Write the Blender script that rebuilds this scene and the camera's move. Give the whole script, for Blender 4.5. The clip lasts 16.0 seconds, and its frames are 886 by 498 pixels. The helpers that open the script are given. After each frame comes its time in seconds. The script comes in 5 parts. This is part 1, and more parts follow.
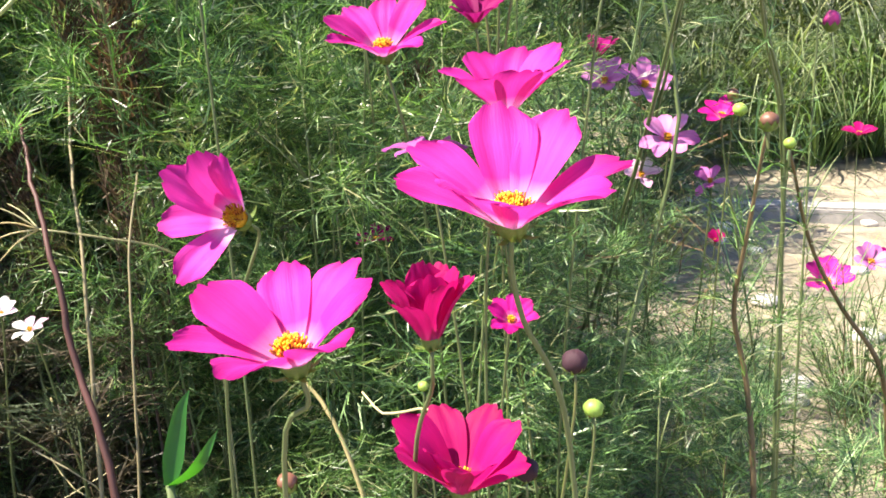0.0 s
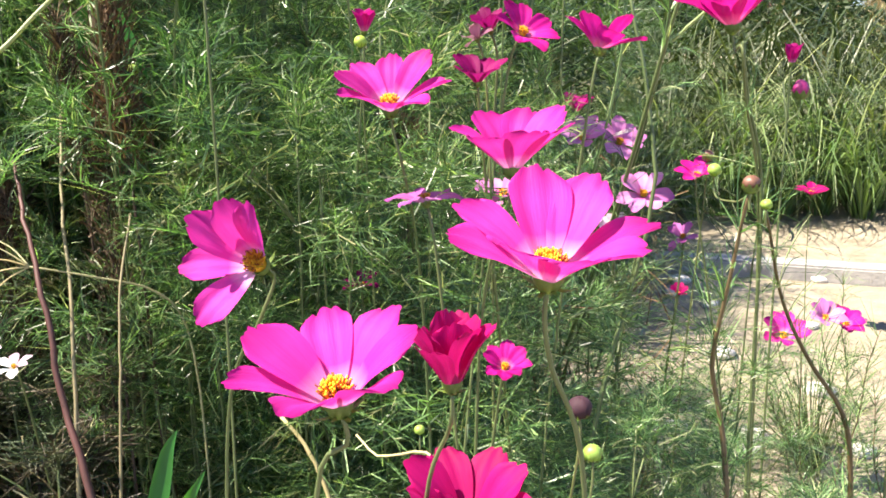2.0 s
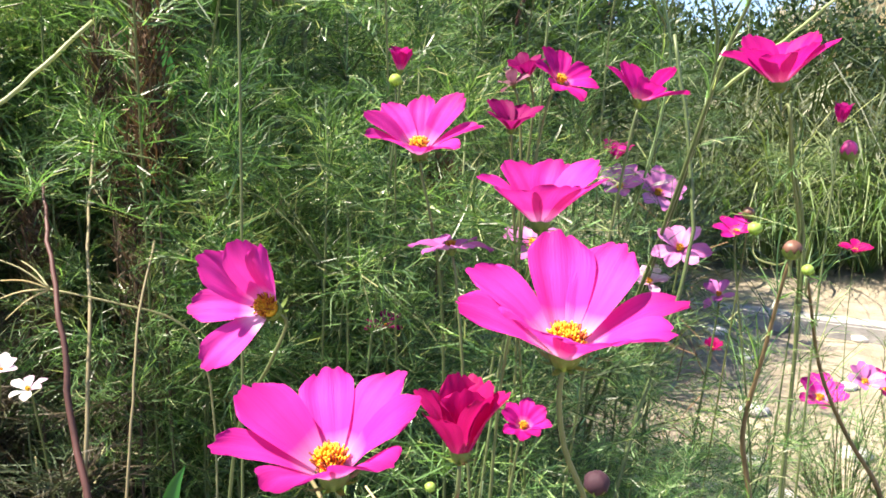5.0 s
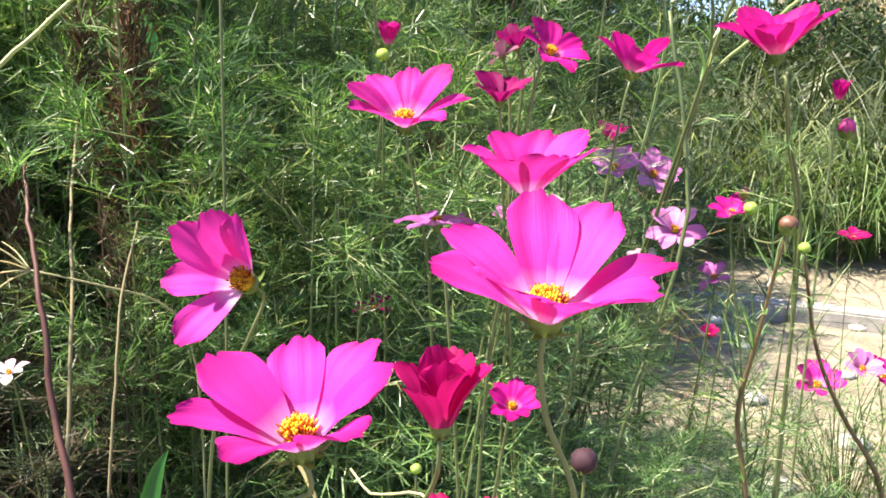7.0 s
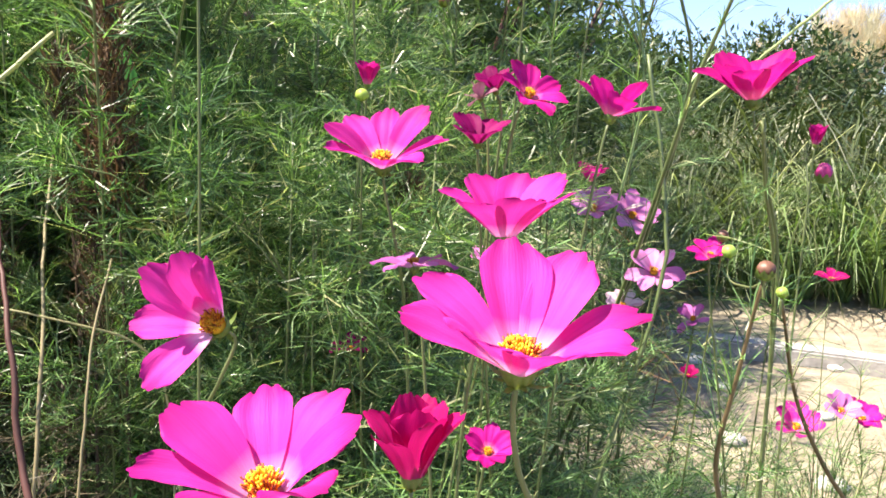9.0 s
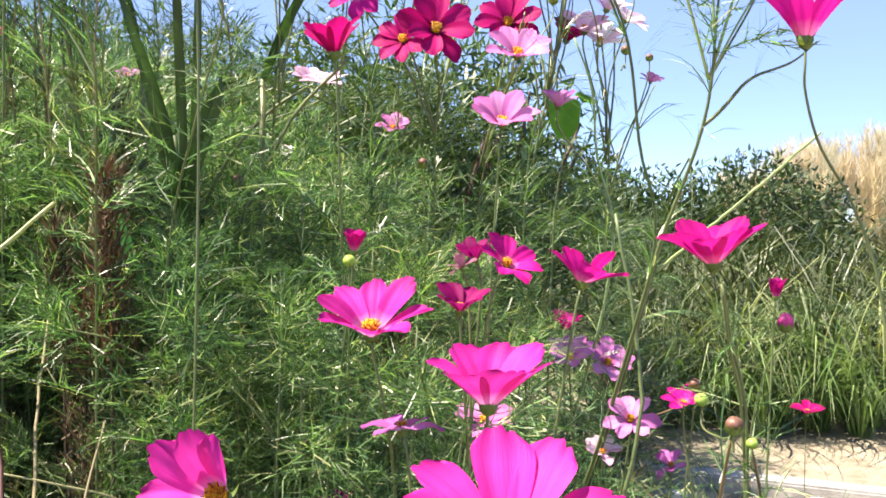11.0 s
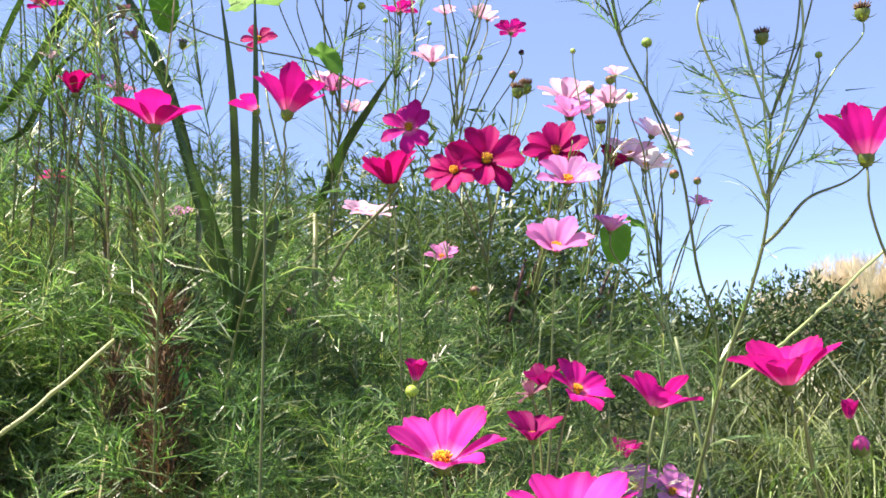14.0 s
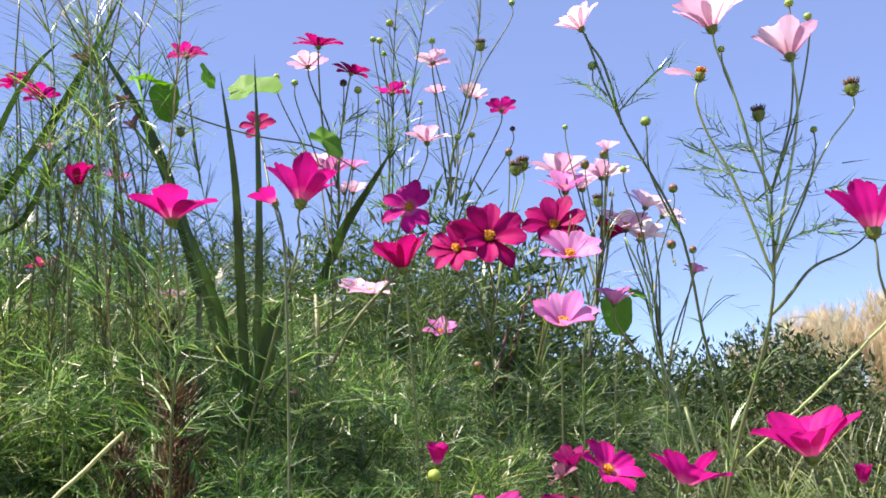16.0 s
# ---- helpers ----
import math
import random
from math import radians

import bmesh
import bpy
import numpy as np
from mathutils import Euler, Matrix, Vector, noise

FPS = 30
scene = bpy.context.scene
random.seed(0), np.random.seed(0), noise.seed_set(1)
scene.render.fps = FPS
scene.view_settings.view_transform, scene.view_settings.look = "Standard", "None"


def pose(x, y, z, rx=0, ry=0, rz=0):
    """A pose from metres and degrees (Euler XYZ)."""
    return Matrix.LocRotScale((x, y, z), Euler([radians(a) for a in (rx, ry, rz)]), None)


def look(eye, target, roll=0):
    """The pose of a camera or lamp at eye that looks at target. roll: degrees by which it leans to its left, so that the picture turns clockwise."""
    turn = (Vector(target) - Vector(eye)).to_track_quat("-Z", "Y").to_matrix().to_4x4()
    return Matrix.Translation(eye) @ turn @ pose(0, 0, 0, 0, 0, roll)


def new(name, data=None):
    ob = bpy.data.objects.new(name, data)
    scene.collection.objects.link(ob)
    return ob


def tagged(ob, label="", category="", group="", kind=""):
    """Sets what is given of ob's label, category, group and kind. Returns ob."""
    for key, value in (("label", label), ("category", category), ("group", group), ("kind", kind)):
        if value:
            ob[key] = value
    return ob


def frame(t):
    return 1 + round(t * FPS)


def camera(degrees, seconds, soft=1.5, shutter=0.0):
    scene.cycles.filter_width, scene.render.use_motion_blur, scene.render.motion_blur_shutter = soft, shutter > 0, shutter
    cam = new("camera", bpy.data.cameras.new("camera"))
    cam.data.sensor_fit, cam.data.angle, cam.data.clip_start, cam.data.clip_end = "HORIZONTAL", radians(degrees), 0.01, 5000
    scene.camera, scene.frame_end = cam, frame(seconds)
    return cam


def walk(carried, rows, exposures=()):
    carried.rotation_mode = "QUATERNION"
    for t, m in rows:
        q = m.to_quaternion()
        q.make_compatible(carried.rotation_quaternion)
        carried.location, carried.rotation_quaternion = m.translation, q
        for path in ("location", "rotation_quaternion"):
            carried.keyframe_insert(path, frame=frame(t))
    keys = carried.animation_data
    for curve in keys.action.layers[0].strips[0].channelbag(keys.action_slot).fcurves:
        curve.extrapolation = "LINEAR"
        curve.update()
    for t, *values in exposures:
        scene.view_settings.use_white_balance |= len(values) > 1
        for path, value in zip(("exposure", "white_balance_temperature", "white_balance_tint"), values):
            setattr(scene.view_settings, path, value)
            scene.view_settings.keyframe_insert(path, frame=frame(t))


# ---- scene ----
cam = camera(50.8, 16.0, soft=1.7)
PATH = [
    (0, (0.007, -0.006, 0.943), (-0.039, 1.91, 0.37), -3.8),
    (0.5, (-0.002, -0.019, 0.95), (0.025, 1.904, 0.4), -1.8),
    (1, (0.002, -0.027, 0.94), (0.035, 1.907, 0.431), -4.1),
    (1.5, (-0.019, -0.017, 0.949), (0.009, 1.922, 0.457), -3.5),
    (2, (-0.025, -0.029, 0.953), (0.035, 1.911, 0.47), -1.5),
    (2.5, (-0.029, -0.028, 0.96), (0.0, 1.914, 0.479), -0.5),
    (3, (-0.013, -0.021, 0.961), (0.034, 1.918, 0.472), 0.0),
    (3.5, (-0.014, -0.013, 0.969), (0.026, 1.907, 0.409), 1.4),
    (4, (-0.023, -0.01, 0.963), (-0.046, 1.935, 0.499), 1.0),
    (4.2, (-0.021, -0.008, 0.963), (-0.039, 1.942, 0.521), 1.2),
    (6.3, (-0.007, 0.002, 0.947), (-0.018, 1.961, 0.543), 1.1),
    (6.5, (-0.003, 0.005, 0.946), (-0.003, 1.964, 0.544), 1.0),
    (7, (-0.008, 0.011, 0.945), (-0.021, 1.963, 0.513), 1.2),
    (7.5, (-0.001, 0.012, 0.942), (-0.001, 1.966, 0.515), 1.4),
    (8, (0.003, 0.016, 0.941), (0.015, 1.963, 0.487), 1.8),
    (8.2, (0.002, 0.02, 0.939), (0.026, 1.97, 0.495), 2.1),
    (10.3, (-0.012, -0.004, 0.969), (0.032, 1.986, 0.777), 1.1),
    (10.5, (-0.012, -0.01, 0.97), (0.05, 1.982, 0.799), 1.1),
    (11, (-0.012, -0.022, 0.976), (0.056, 1.975, 0.902), 1.0),
    (11.5, (-0.019, -0.023, 0.974), (0.042, 1.976, 0.958), 0.7),
    (12, (-0.021, -0.022, 0.971), (0.042, 1.977, 1.011), 0.2),
    (12.5, (-0.022, -0.026, 0.969), (0.009, 1.972, 1.043), 0.2),
    (13, (-0.029, -0.032, 0.973), (-0.013, 1.963, 1.119), 0.3),
    (13.5, (-0.034, -0.027, 0.974), (-0.044, 1.966, 1.143), 0.0),
    (14, (-0.037, -0.019, 0.975), (-0.04, 1.971, 1.176), -0.4),
    (14.5, (-0.046, -0.016, 0.977), (-0.041, 1.969, 1.224), -0.6),
    (15, (-0.049, -0.023, 0.98), (-0.032, 1.959, 1.249), -0.7),
    (15.5, (-0.058, -0.03, 0.984), (-0.006, 1.940, 1.282), -1.8),
    (16, (-0.078, -0.03, 0.992), (-0.010, 1.940, 1.325), -2.7),
]
walk(cam, [(t, look(eye, target, roll)) for t, eye, target, roll in PATH],
     exposures=((0, 1.95, 7400, 13), (8, 1.95, 7400, 14), (11, 1.93, 7500, 15), (13, 1.88, 7500, 16), (14.5, 1.76, 7500, 17), (16, 1.5, 7200, 20)))

# ---------- world and sun ----------
SUN_EL, SUN_AZ = radians(59), radians(-97)
world = bpy.data.worlds.new("sky")
scene.world = world
world.use_nodes = True
wn = world.node_tree.nodes
sky = wn.new("ShaderNodeTexSky")
sky.sky_type, sky.sun_disc = "NISHITA", False
sky.sun_elevation, sky.sun_rotation = SUN_EL, SUN_AZ
sky.air_density, sky.dust_density, sky.ozone_density = 0.8, 0.0, 6.0
sky.altitude = 4500
haze = wn.new("ShaderNodeMix")  # an even veil of bright air over the whole sky
haze.data_type = "RGBA"
haze.inputs["Factor"].default_value = 0.6
haze.inputs["B"].default_value = (0.80, 1.22, 2.45, 1)
world.node_tree.links.new(sky.outputs[0], haze.inputs["A"])
world.node_tree.links.new(haze.outputs["Result"], wn["Background"].inputs[0])
wn["Background"].inputs[1].default_value = 0.138
sun = new("sun", bpy.data.lights.new("sun", "SUN"))
sun.data.energy, sun.data.angle, sun.data.color = 5.0, radians(0.53), (1.0, 0.95, 0.87)
sun_dir = Vector((math.sin(SUN_AZ) * math.cos(SUN_EL), math.cos(SUN_AZ) * math.cos(SUN_EL), math.sin(SUN_EL)))
sun.matrix_world = look(sun_dir * 30, (0, 0, 0))


# ---------- materials ----------
def material(name):
    m = bpy.data.materials.new(name)
    m.use_nodes = True
    nt = m.node_tree
    return m, nt, nt.nodes["Principled BSDF"], nt.nodes["Material Output"]


def link(nt, a, b):
    nt.links.new(a, b)


def ramp(nt, fac, stops):
    r = nt.nodes.new("ShaderNodeValToRGB")
    e = r.color_ramp.elements
    while len(e) < len(stops):
        e.new(0.5)
    for el, (p, c) in zip(e, stops):
        el.position, el.color = p, (*c, 1)
    link(nt, fac, r.inputs[0])
    return r.outputs[0]


def mix(nt, fac, a, b, mode="MIX"):
    n = nt.nodes.new("ShaderNodeMix")
    n.data_type, n.blend_type = "RGBA", mode
    for s, v in ((n.inputs[0], fac), (n.inputs[6], a), (n.inputs[7], b)):
        if isinstance(v, (int, float)):
            s.default_value = v
        elif isinstance(v, tuple):
            s.default_value = (*v, 1)
        else:
            link(nt, v, s)
    return n.outputs[2]


def noise_tex(nt, scale, detail=4.0, coord="Object", rough=0.6):
    c = nt.nodes.new("ShaderNodeTexCoord")
    n = nt.nodes.new("ShaderNodeTexNoise")
    n.inputs["Scale"].default_value, n.inputs["Detail"].default_value, n.inputs["Roughness"].default_value = scale, detail, rough
    link(nt, c.outputs[coord], n.inputs["Vector"])
    return n.outputs["Fac"]


def bump(nt, bsdf, height, strength, distance=0.002):
    b = nt.nodes.new("ShaderNodeBump")
    b.inputs["Strength"].default_value, b.inputs["Distance"].default_value = strength, distance
    link(nt, height, b.inputs["Height"])
    link(nt, b.outputs[0], bsdf.inputs["Normal"])


def leafy(nt, bsdf, out, colour, through_colour, share):
    """Adds the light that passes through a thin leaf or petal."""
    tr = nt.nodes.new("ShaderNodeBsdfTranslucent")
    mx = nt.nodes.new("ShaderNodeMixShader")
    mx.inputs[0].default_value = share
    link(nt, colour, bsdf.inputs["Base Color"])
    link(nt, through_colour, tr.inputs["Color"])
    link(nt, bsdf.outputs[0], mx.inputs[1])
    link(nt, tr.outputs[0], mx.inputs[2])
    link(nt, mx.outputs[0], out.inputs["Surface"])


def petal_material(name, tip, body, base, share=0.42):
    m, nt, bsdf, out = material(name)
    uv = nt.nodes.new("ShaderNodeUVMap")
    sep = nt.nodes.new("ShaderNodeSeparateXYZ")
    link(nt, uv.outputs[0], sep.inputs[0])
    # pale foot, full body; the darker tip partly paints shade on the petal
    col = ramp(nt, sep.outputs[1], [(0.0, base), (0.08, base), (0.30, body), (0.62, body), (1.0, tip)])
    # fine lengthwise veins
    mp = nt.nodes.new("ShaderNodeMapping")
    mp.inputs["Scale"].default_value = (16, 1.2, 1)
    link(nt, uv.outputs[0], mp.inputs[0])
    vein = nt.nodes.new("ShaderNodeTexNoise")
    vein.inputs["Scale"].default_value, vein.inputs["Detail"].default_value = 2.2, 3
    link(nt, mp.outputs[0], vein.inputs["Vector"])
    shade = ramp(nt, vein.outputs["Fac"], [(0.3, (0.86, 0.80, 0.86)), (0.62, (1, 1, 1))])
    col = mix(nt, 0.8, col, shade, "MULTIPLY")
    info = nt.nodes.new("ShaderNodeObjectInfo")
    var = ramp(nt, info.outputs["Random"], [(0.0, (0.62, 0.45, 0.58)), (0.45, (0.9, 0.8, 0.88)), (1.0, (1.0, 1.15, 1.02))])
    col = mix(nt, 0.9, col, var, "MULTIPLY")
    bsdf.inputs["Roughness"].default_value = 0.55
    bsdf.inputs["Specular IOR Level"].default_value = 0.12
    bump(nt, bsdf, vein.outputs["Fac"], 0.35, 0.001)
    leafy(nt, bsdf, out, col, col, share)
    return m


PETAL = {
    "magenta": petal_material("petal_magenta", (0.46, 0.016, 0.23), (0.82, 0.055, 0.44), (0.92, 0.42, 0.78)),
    "rose": petal_material("petal_rose", (0.42, 0.008, 0.17), (0.66, 0.016, 0.30), (0.82, 0.20, 0.46)),
    "crimson": petal_material("petal_crimson", (0.34, 0.004, 0.11), (0.48, 0.006, 0.155), (0.28, 0.004, 0.08)),
    "ruby": petal_material("petal_ruby", (0.42, 0.006, 0.12), (0.56, 0.010, 0.18), (0.62, 0.04, 0.22)),
    "wine": petal_material("petal_wine", (0.22, 0.005, 0.09), (0.29, 0.007, 0.13), (0.26, 0.01, 0.10)),
    "pink": petal_material("petal_pink", (0.70, 0.22, 0.56), (0.74, 0.30, 0.62), (0.72, 0.18, 0.50)),
    "pale": petal_material("petal_pale", (0.88, 0.60, 0.77), (0.91, 0.70, 0.84), (0.86, 0.52, 0.70)),
    "white": petal_material("petal_white", (0.86, 0.80, 0.86), (0.88, 0.84, 0.88), (0.85, 0.75, 0.8)),
    "faded": petal_material("petal_faded", (0.24, 0.12, 0.14), (0.34, 0.17, 0.24), (0.30, 0.20, 0.16), 0.25),
    "mauve": petal_material("petal_mauve", (0.40, 0.10, 0.36), (0.50, 0.16, 0.44), (0.60, 0.30, 0.5)),
}


def green_material(name, dark, light, through_c, share=0.35, rough=0.5, scale=9.0, dry=None, dry_from=0.7, odd=None):
    """odd: the colour of the few threads that have withered."""
    m, nt, bsdf, out = material(name)
    geo = nt.nodes.new("ShaderNodeNewGeometry")
    stops = [(0.0, dark), (1.0, light)]
    if odd:
        mid = tuple(0.78 * a + 0.22 * b for a, b in zip(dark, light))
        stops = [(0.0, dark), (0.5, mid), (0.90, light), (0.95, odd)]
    col = ramp(nt, geo.outputs["Random Per Island"], stops)
    patch = ramp(nt, noise_tex(nt, scale), [(0.3, (0.6, 0.66, 0.55)), (0.7, (1.1, 1.08, 1.0))])
    col = mix(nt, 0.8, col, patch, "MULTIPLY")
    if dry:
        spot = ramp(nt, noise_tex(nt, scale * 0.45, 3), [(dry_from, (0, 0, 0)), (dry_from + 0.08, (1, 1, 1))])
        col = mix(nt, spot, col, dry)
    info = nt.nodes.new("ShaderNodeObjectInfo")
    var = ramp(nt, info.outputs["Random"], [(0.0, (0.78, 0.86, 0.8)), (0.5, (1, 1, 1)), (1.0, (1.08, 1.0, 0.82))])
    col = mix(nt, 1.0, col, var, "MULTIPLY")
    tcol = mix(nt, 1.0, col, through_c, "MULTIPLY")
    bsdf.inputs["Roughness"].default_value = rough
    bsdf.inputs["Specular IOR Level"].default_value = 0.5
    leafy(nt, bsdf, out, col, tcol, share)
    return m


LEAF = green_material("cosmos_leaf", (0.022, 0.062, 0.022), (0.255, 0.43, 0.190), (1.3, 1.6, 0.75), 0.36, 0.34, 7.0, (0.115, 0.092, 0.048), 0.57, (0.48, 0.49, 0.31))
# brown dead foliage, made darker to paint the undergrowth's shade as well
DEAD_SHADED_LEAF = green_material("dead_shaded_leaf", (0.020, 0.016, 0.010), (0.085, 0.066, 0.038), (1.1, 1.0, 0.7), 0.15, 0.6, 6.0, (0.05, 0.10, 0.04), 0.55)
DRY_LEAF = green_material("withered_leaf", (0.09, 0.07, 0.042), (0.24, 0.195, 0.12), (1.1, 1.0, 0.8), 0.2, 0.6, 12.0)
STEM = green_material("green_stem", (0.08, 0.115, 0.046), (0.17, 0.21, 0.095), (1.2, 1.2, 0.8), 0.08, 0.45, 30.0)
# paler copy of the green stem, with sunlight on high stems put into it
STEM_PALE_SUNLIT = green_material("pale_sunlit_stem", (0.26, 0.37, 0.18), (0.38, 0.50, 0.27), (1.2, 1.2, 0.8), 0.08, 0.45, 30.0)
STEM_RED = green_material("ruddy_stem", (0.10, 0.075, 0.045), (0.17, 0.12, 0.07), (1.2, 1.0, 0.8), 0.05, 0.5, 25.0)
STALK = green_material("dry_stalk", (0.024, 0.011, 0.012), (0.125, 0.048, 0.050), (1.0, 0.9, 0.8), 0.0, 0.6, 40.0)
WEED_STEM = green_material("weed_stem", (0.03, 0.018, 0.014), (0.085, 0.05, 0.038), (1.0, 0.9, 0.8), 0.0, 0.7, 40.0)
STRAW = green_material("straw", (0.42, 0.36, 0.20), (0.60, 0.53, 0.33), (1.0, 0.95, 0.8), 0.15, 0.6, 30.0)
STRAW_DULL = green_material("dull_straw", (0.20, 0.15, 0.09), (0.36, 0.29, 0.18), (1.0, 0.95, 0.8), 0.1, 0.6, 60.0)
SEED = green_material("dry_seed", (0.055, 0.030, 0.019), (0.19, 0.115, 0.070), (1.0, 0.9, 0.7), 0.2, 0.7, 30.0)
BLADE = green_material("reed_blade", (0.020, 0.055, 0.020), (0.045, 0.10, 0.034), (1.5, 1.7, 0.6), 0.25, 0.38, 20.0)
BLADE_BRIGHT = green_material("bright_blade", (0.035, 0.19, 0.030), (0.06, 0.26, 0.045), (1.3, 1.5, 0.5), 0.35, 0.4, 20.0)
BLADE_PALE = green_material("pale_blade", (0.34, 0.42, 0.24), (0.48, 0.52, 0.34), (1.2, 1.2, 0.7), 0.3, 0.45, 20.0)
BLADE_LUSH = green_material("lush_blade", (0.05, 0.12, 0.04), (0.19, 0.30, 0.12), (1.3, 1.5, 0.6), 0.3, 0.4, 6.0)
BLADE_ARCH = green_material("arching_blade", (0.13, 0.19, 0.075), (0.32, 0.37, 0.19), (1.3, 1.4, 0.7), 0.3, 0.42, 6.0)
GRASS = green_material("grass_blade", (0.014, 0.036, 0.010), (0.105, 0.13, 0.052), (1.4, 1.5, 0.7), 0.2, 0.42, 3.0, (0.30, 0.25, 0.13), 0.70)
VINE = green_material("vine_leaf", (0.07, 0.24, 0.018), (0.12, 0.32, 0.03), (1.2, 1.4, 0.35), 0.4, 0.65, 40.0)
BANK = green_material("bank_leaf", (0.016, 0.045, 0.014), (0.10, 0.17, 0.055), (1.4, 1.5, 0.7), 0.25, 0.42, 3.0, (0.22, 0.16, 0.08), 0.66)
HEDGE = green_material("hedge_leaf", (0.018, 0.042, 0.014), (0.06, 0.10, 0.034), (1.3, 1.5, 0.7), 0.2, 0.5, 1.2)
PLUME = green_material("plume", (0.54, 0.48, 0.38), (0.74, 0.68, 0.57), (1.1, 1.0, 0.9), 0.35, 0.7, 2.0)
SEPAL = green_material("sepal", (0.09, 0.15, 0.035), (0.17, 0.24, 0.06), (1.3, 1.4, 0.6), 0.2, 0.5, 60.0)
BUD_PURPLE = green_material("bud_purple", (0.022, 0.006, 0.014), (0.045, 0.012, 0.028), (1, 0.8, 0.9), 0.05, 0.8, 90.0)
BUD_BROWN = green_material("bud_brown", (0.13, 0.055, 0.04), (0.22, 0.10, 0.07), (1, 0.8, 0.8), 0.05, 0.5, 90.0)
BUD_GREEN = green_material("bud_green", (0.24, 0.40, 0.07), (0.40, 0.54, 0.14), (1.3, 1.4, 0.6), 0.25, 0.45, 90.0)
BUD_PINK = green_material("bud_pink", (0.50, 0.02, 0.20), (0.62, 0.05, 0.30), (1, 0.8, 0.9), 0.2, 0.5, 90.0)
BUD_RED = green_material("bud_red", (0.34, 0.01, 0.06), (0.46, 0.03, 0.10), (1, 0.8, 0.8), 0.2, 0.5, 90.0)
DISC = green_material("disc_yellow", (0.80, 0.30, 0.012), (0.95, 0.60, 0.03), (1, 0.9, 0.5), 0.15, 0.6, 300.0)
ANTHER = green_material("disc_anther", (0.16, 0.02, 0.006), (0.55, 0.12, 0.012), (1, 0.8, 0.5), 0.05, 0.6, 300.0)


def mathn(nt, op, a, b, c=0.0):
    n = nt.nodes.new("ShaderNodeMath")
    n.operation = op
    for i, v in enumerate((a, b, c)):
        if isinstance(v, (int, float)):
            n.inputs[i].default_value = v
        else:
            link(nt, v, n.inputs[i])
    return n.outputs[0]


def ground_material():
    m, nt, bsdf, out = material("ground_soil")
    sand = ramp(nt, noise_tex(nt, 9.0, 8), [(0.3, (0.16, 0.138, 0.10)), (0.5, (0.26, 0.229, 0.171)), (0.7, (0.335, 0.299, 0.228))])
    fine = ramp(nt, noise_tex(nt, 160.0, 3), [(0.35, (0.72, 0.70, 0.66)), (0.62, (1.06, 1.05, 1.03))])
    sand = mix(nt, 0.9, sand, fine, "MULTIPLY")
    sod = ramp(nt, noise_tex(nt, 22.0, 6), [(0.3, (0.035, 0.05, 0.018)), (0.7, (0.10, 0.10, 0.045))])
    # the sand is a trodden strip beside the bed; sod lies on either side
    geo = nt.nodes.new("ShaderNodeNewGeometry")
    sep = nt.nodes.new("ShaderNodeSeparateXYZ")
    link(nt, geo.outputs["Position"], sep.inputs[0])
    wob = mathn(nt, "MULTIPLY_ADD", noise_tex(nt, 1.1, 5), 2.4, -1.2)
    lean = mathn(nt, "MULTIPLY_ADD", sep.outputs[1], -0.26, wob)
    across = mathn(nt, "ADD", sep.outputs[0], lean)
    off = mathn(nt, "ABSOLUTE", mathn(nt, "ADD", across, -1.0), 0.0)
    strip = ramp(nt, mathn(nt, "MULTIPLY", off, 0.3), [(0.50, (0, 0, 0)), (0.62, (1, 1, 1))])
    spots = ramp(nt, noise_tex(nt, 2.3, 6), [(0.68, (0, 0, 0)), (0.80, (1, 1, 1))])
    where = mix(nt, 1.0, strip, spots, "LIGHTEN")
    link(nt, mix(nt, where, sand, sod), bsdf.inputs["Base Color"])
    bsdf.inputs["Roughness"].default_value = 0.95
    bump(nt, bsdf, noise_tex(nt, 70.0, 6), 0.7, 0.01)
    return m


SOIL = ground_material()


def humus_material():
    m, nt, bsdf, out = material("humus")
    c = ramp(nt, noise_tex(nt, 30.0, 8), [(0.3, (0.022, 0.017, 0.011)), (0.6, (0.07, 0.05, 0.03)), (0.75, (0.16, 0.12, 0.07))])
    link(nt, c, bsdf.inputs["Base Color"])
    bsdf.inputs["Roughness"].default_value = 0.95
    bump(nt, bsdf, noise_tex(nt, 50.0, 6), 0.8, 0.015)
    return m


HUMUS = humus_material()


def stone_material(name, dark, light):
    m, nt, bsdf, out = material(name)
    c = ramp(nt, noise_tex(nt, 14.0, 8), [(0.3, dark), (0.7, light)])
    link(nt, c, bsdf.inputs["Base Color"])
    bsdf.inputs["Roughness"].default_value = 0.9
    bump(nt, bsdf, noise_tex(nt, 60.0, 6), 0.5, 0.006)
    return m


STONE = stone_material("kerb_stone", (0.20, 0.20, 0.20), (0.36, 0.35, 0.33))
PEBBLE = stone_material("pebble", (0.40, 0.39, 0.36), (0.62, 0.60, 0.56))


# ---------- mesh helpers ----------
class Geo:
    """Vertices and faces gathered for one mesh."""

    def __init__(self):
        self.v, self.f, self.n = [], [], 0

    def add(self, v, f):
        v = np.asarray(v, float)
        self.v.append(v)
        self.f += [[i + self.n for i in q] for q in f]
        self.n += len(v)

    def mesh(self, name, mat, smooth=True):
        me = bpy.data.meshes.new(name)
        me.from_pydata(np.concatenate(self.v).tolist(), [], self.f)
        me.materials.append(mat)
        if smooth:
            me.shade_smooth()
        return me


def part(name, me, parent, m=None, label=""):
    ob = new(name, me)
    ob.parent = parent
    if m is not None:
        ob.matrix_basis = m
    if label:
        ob["label"] = label
    return ob


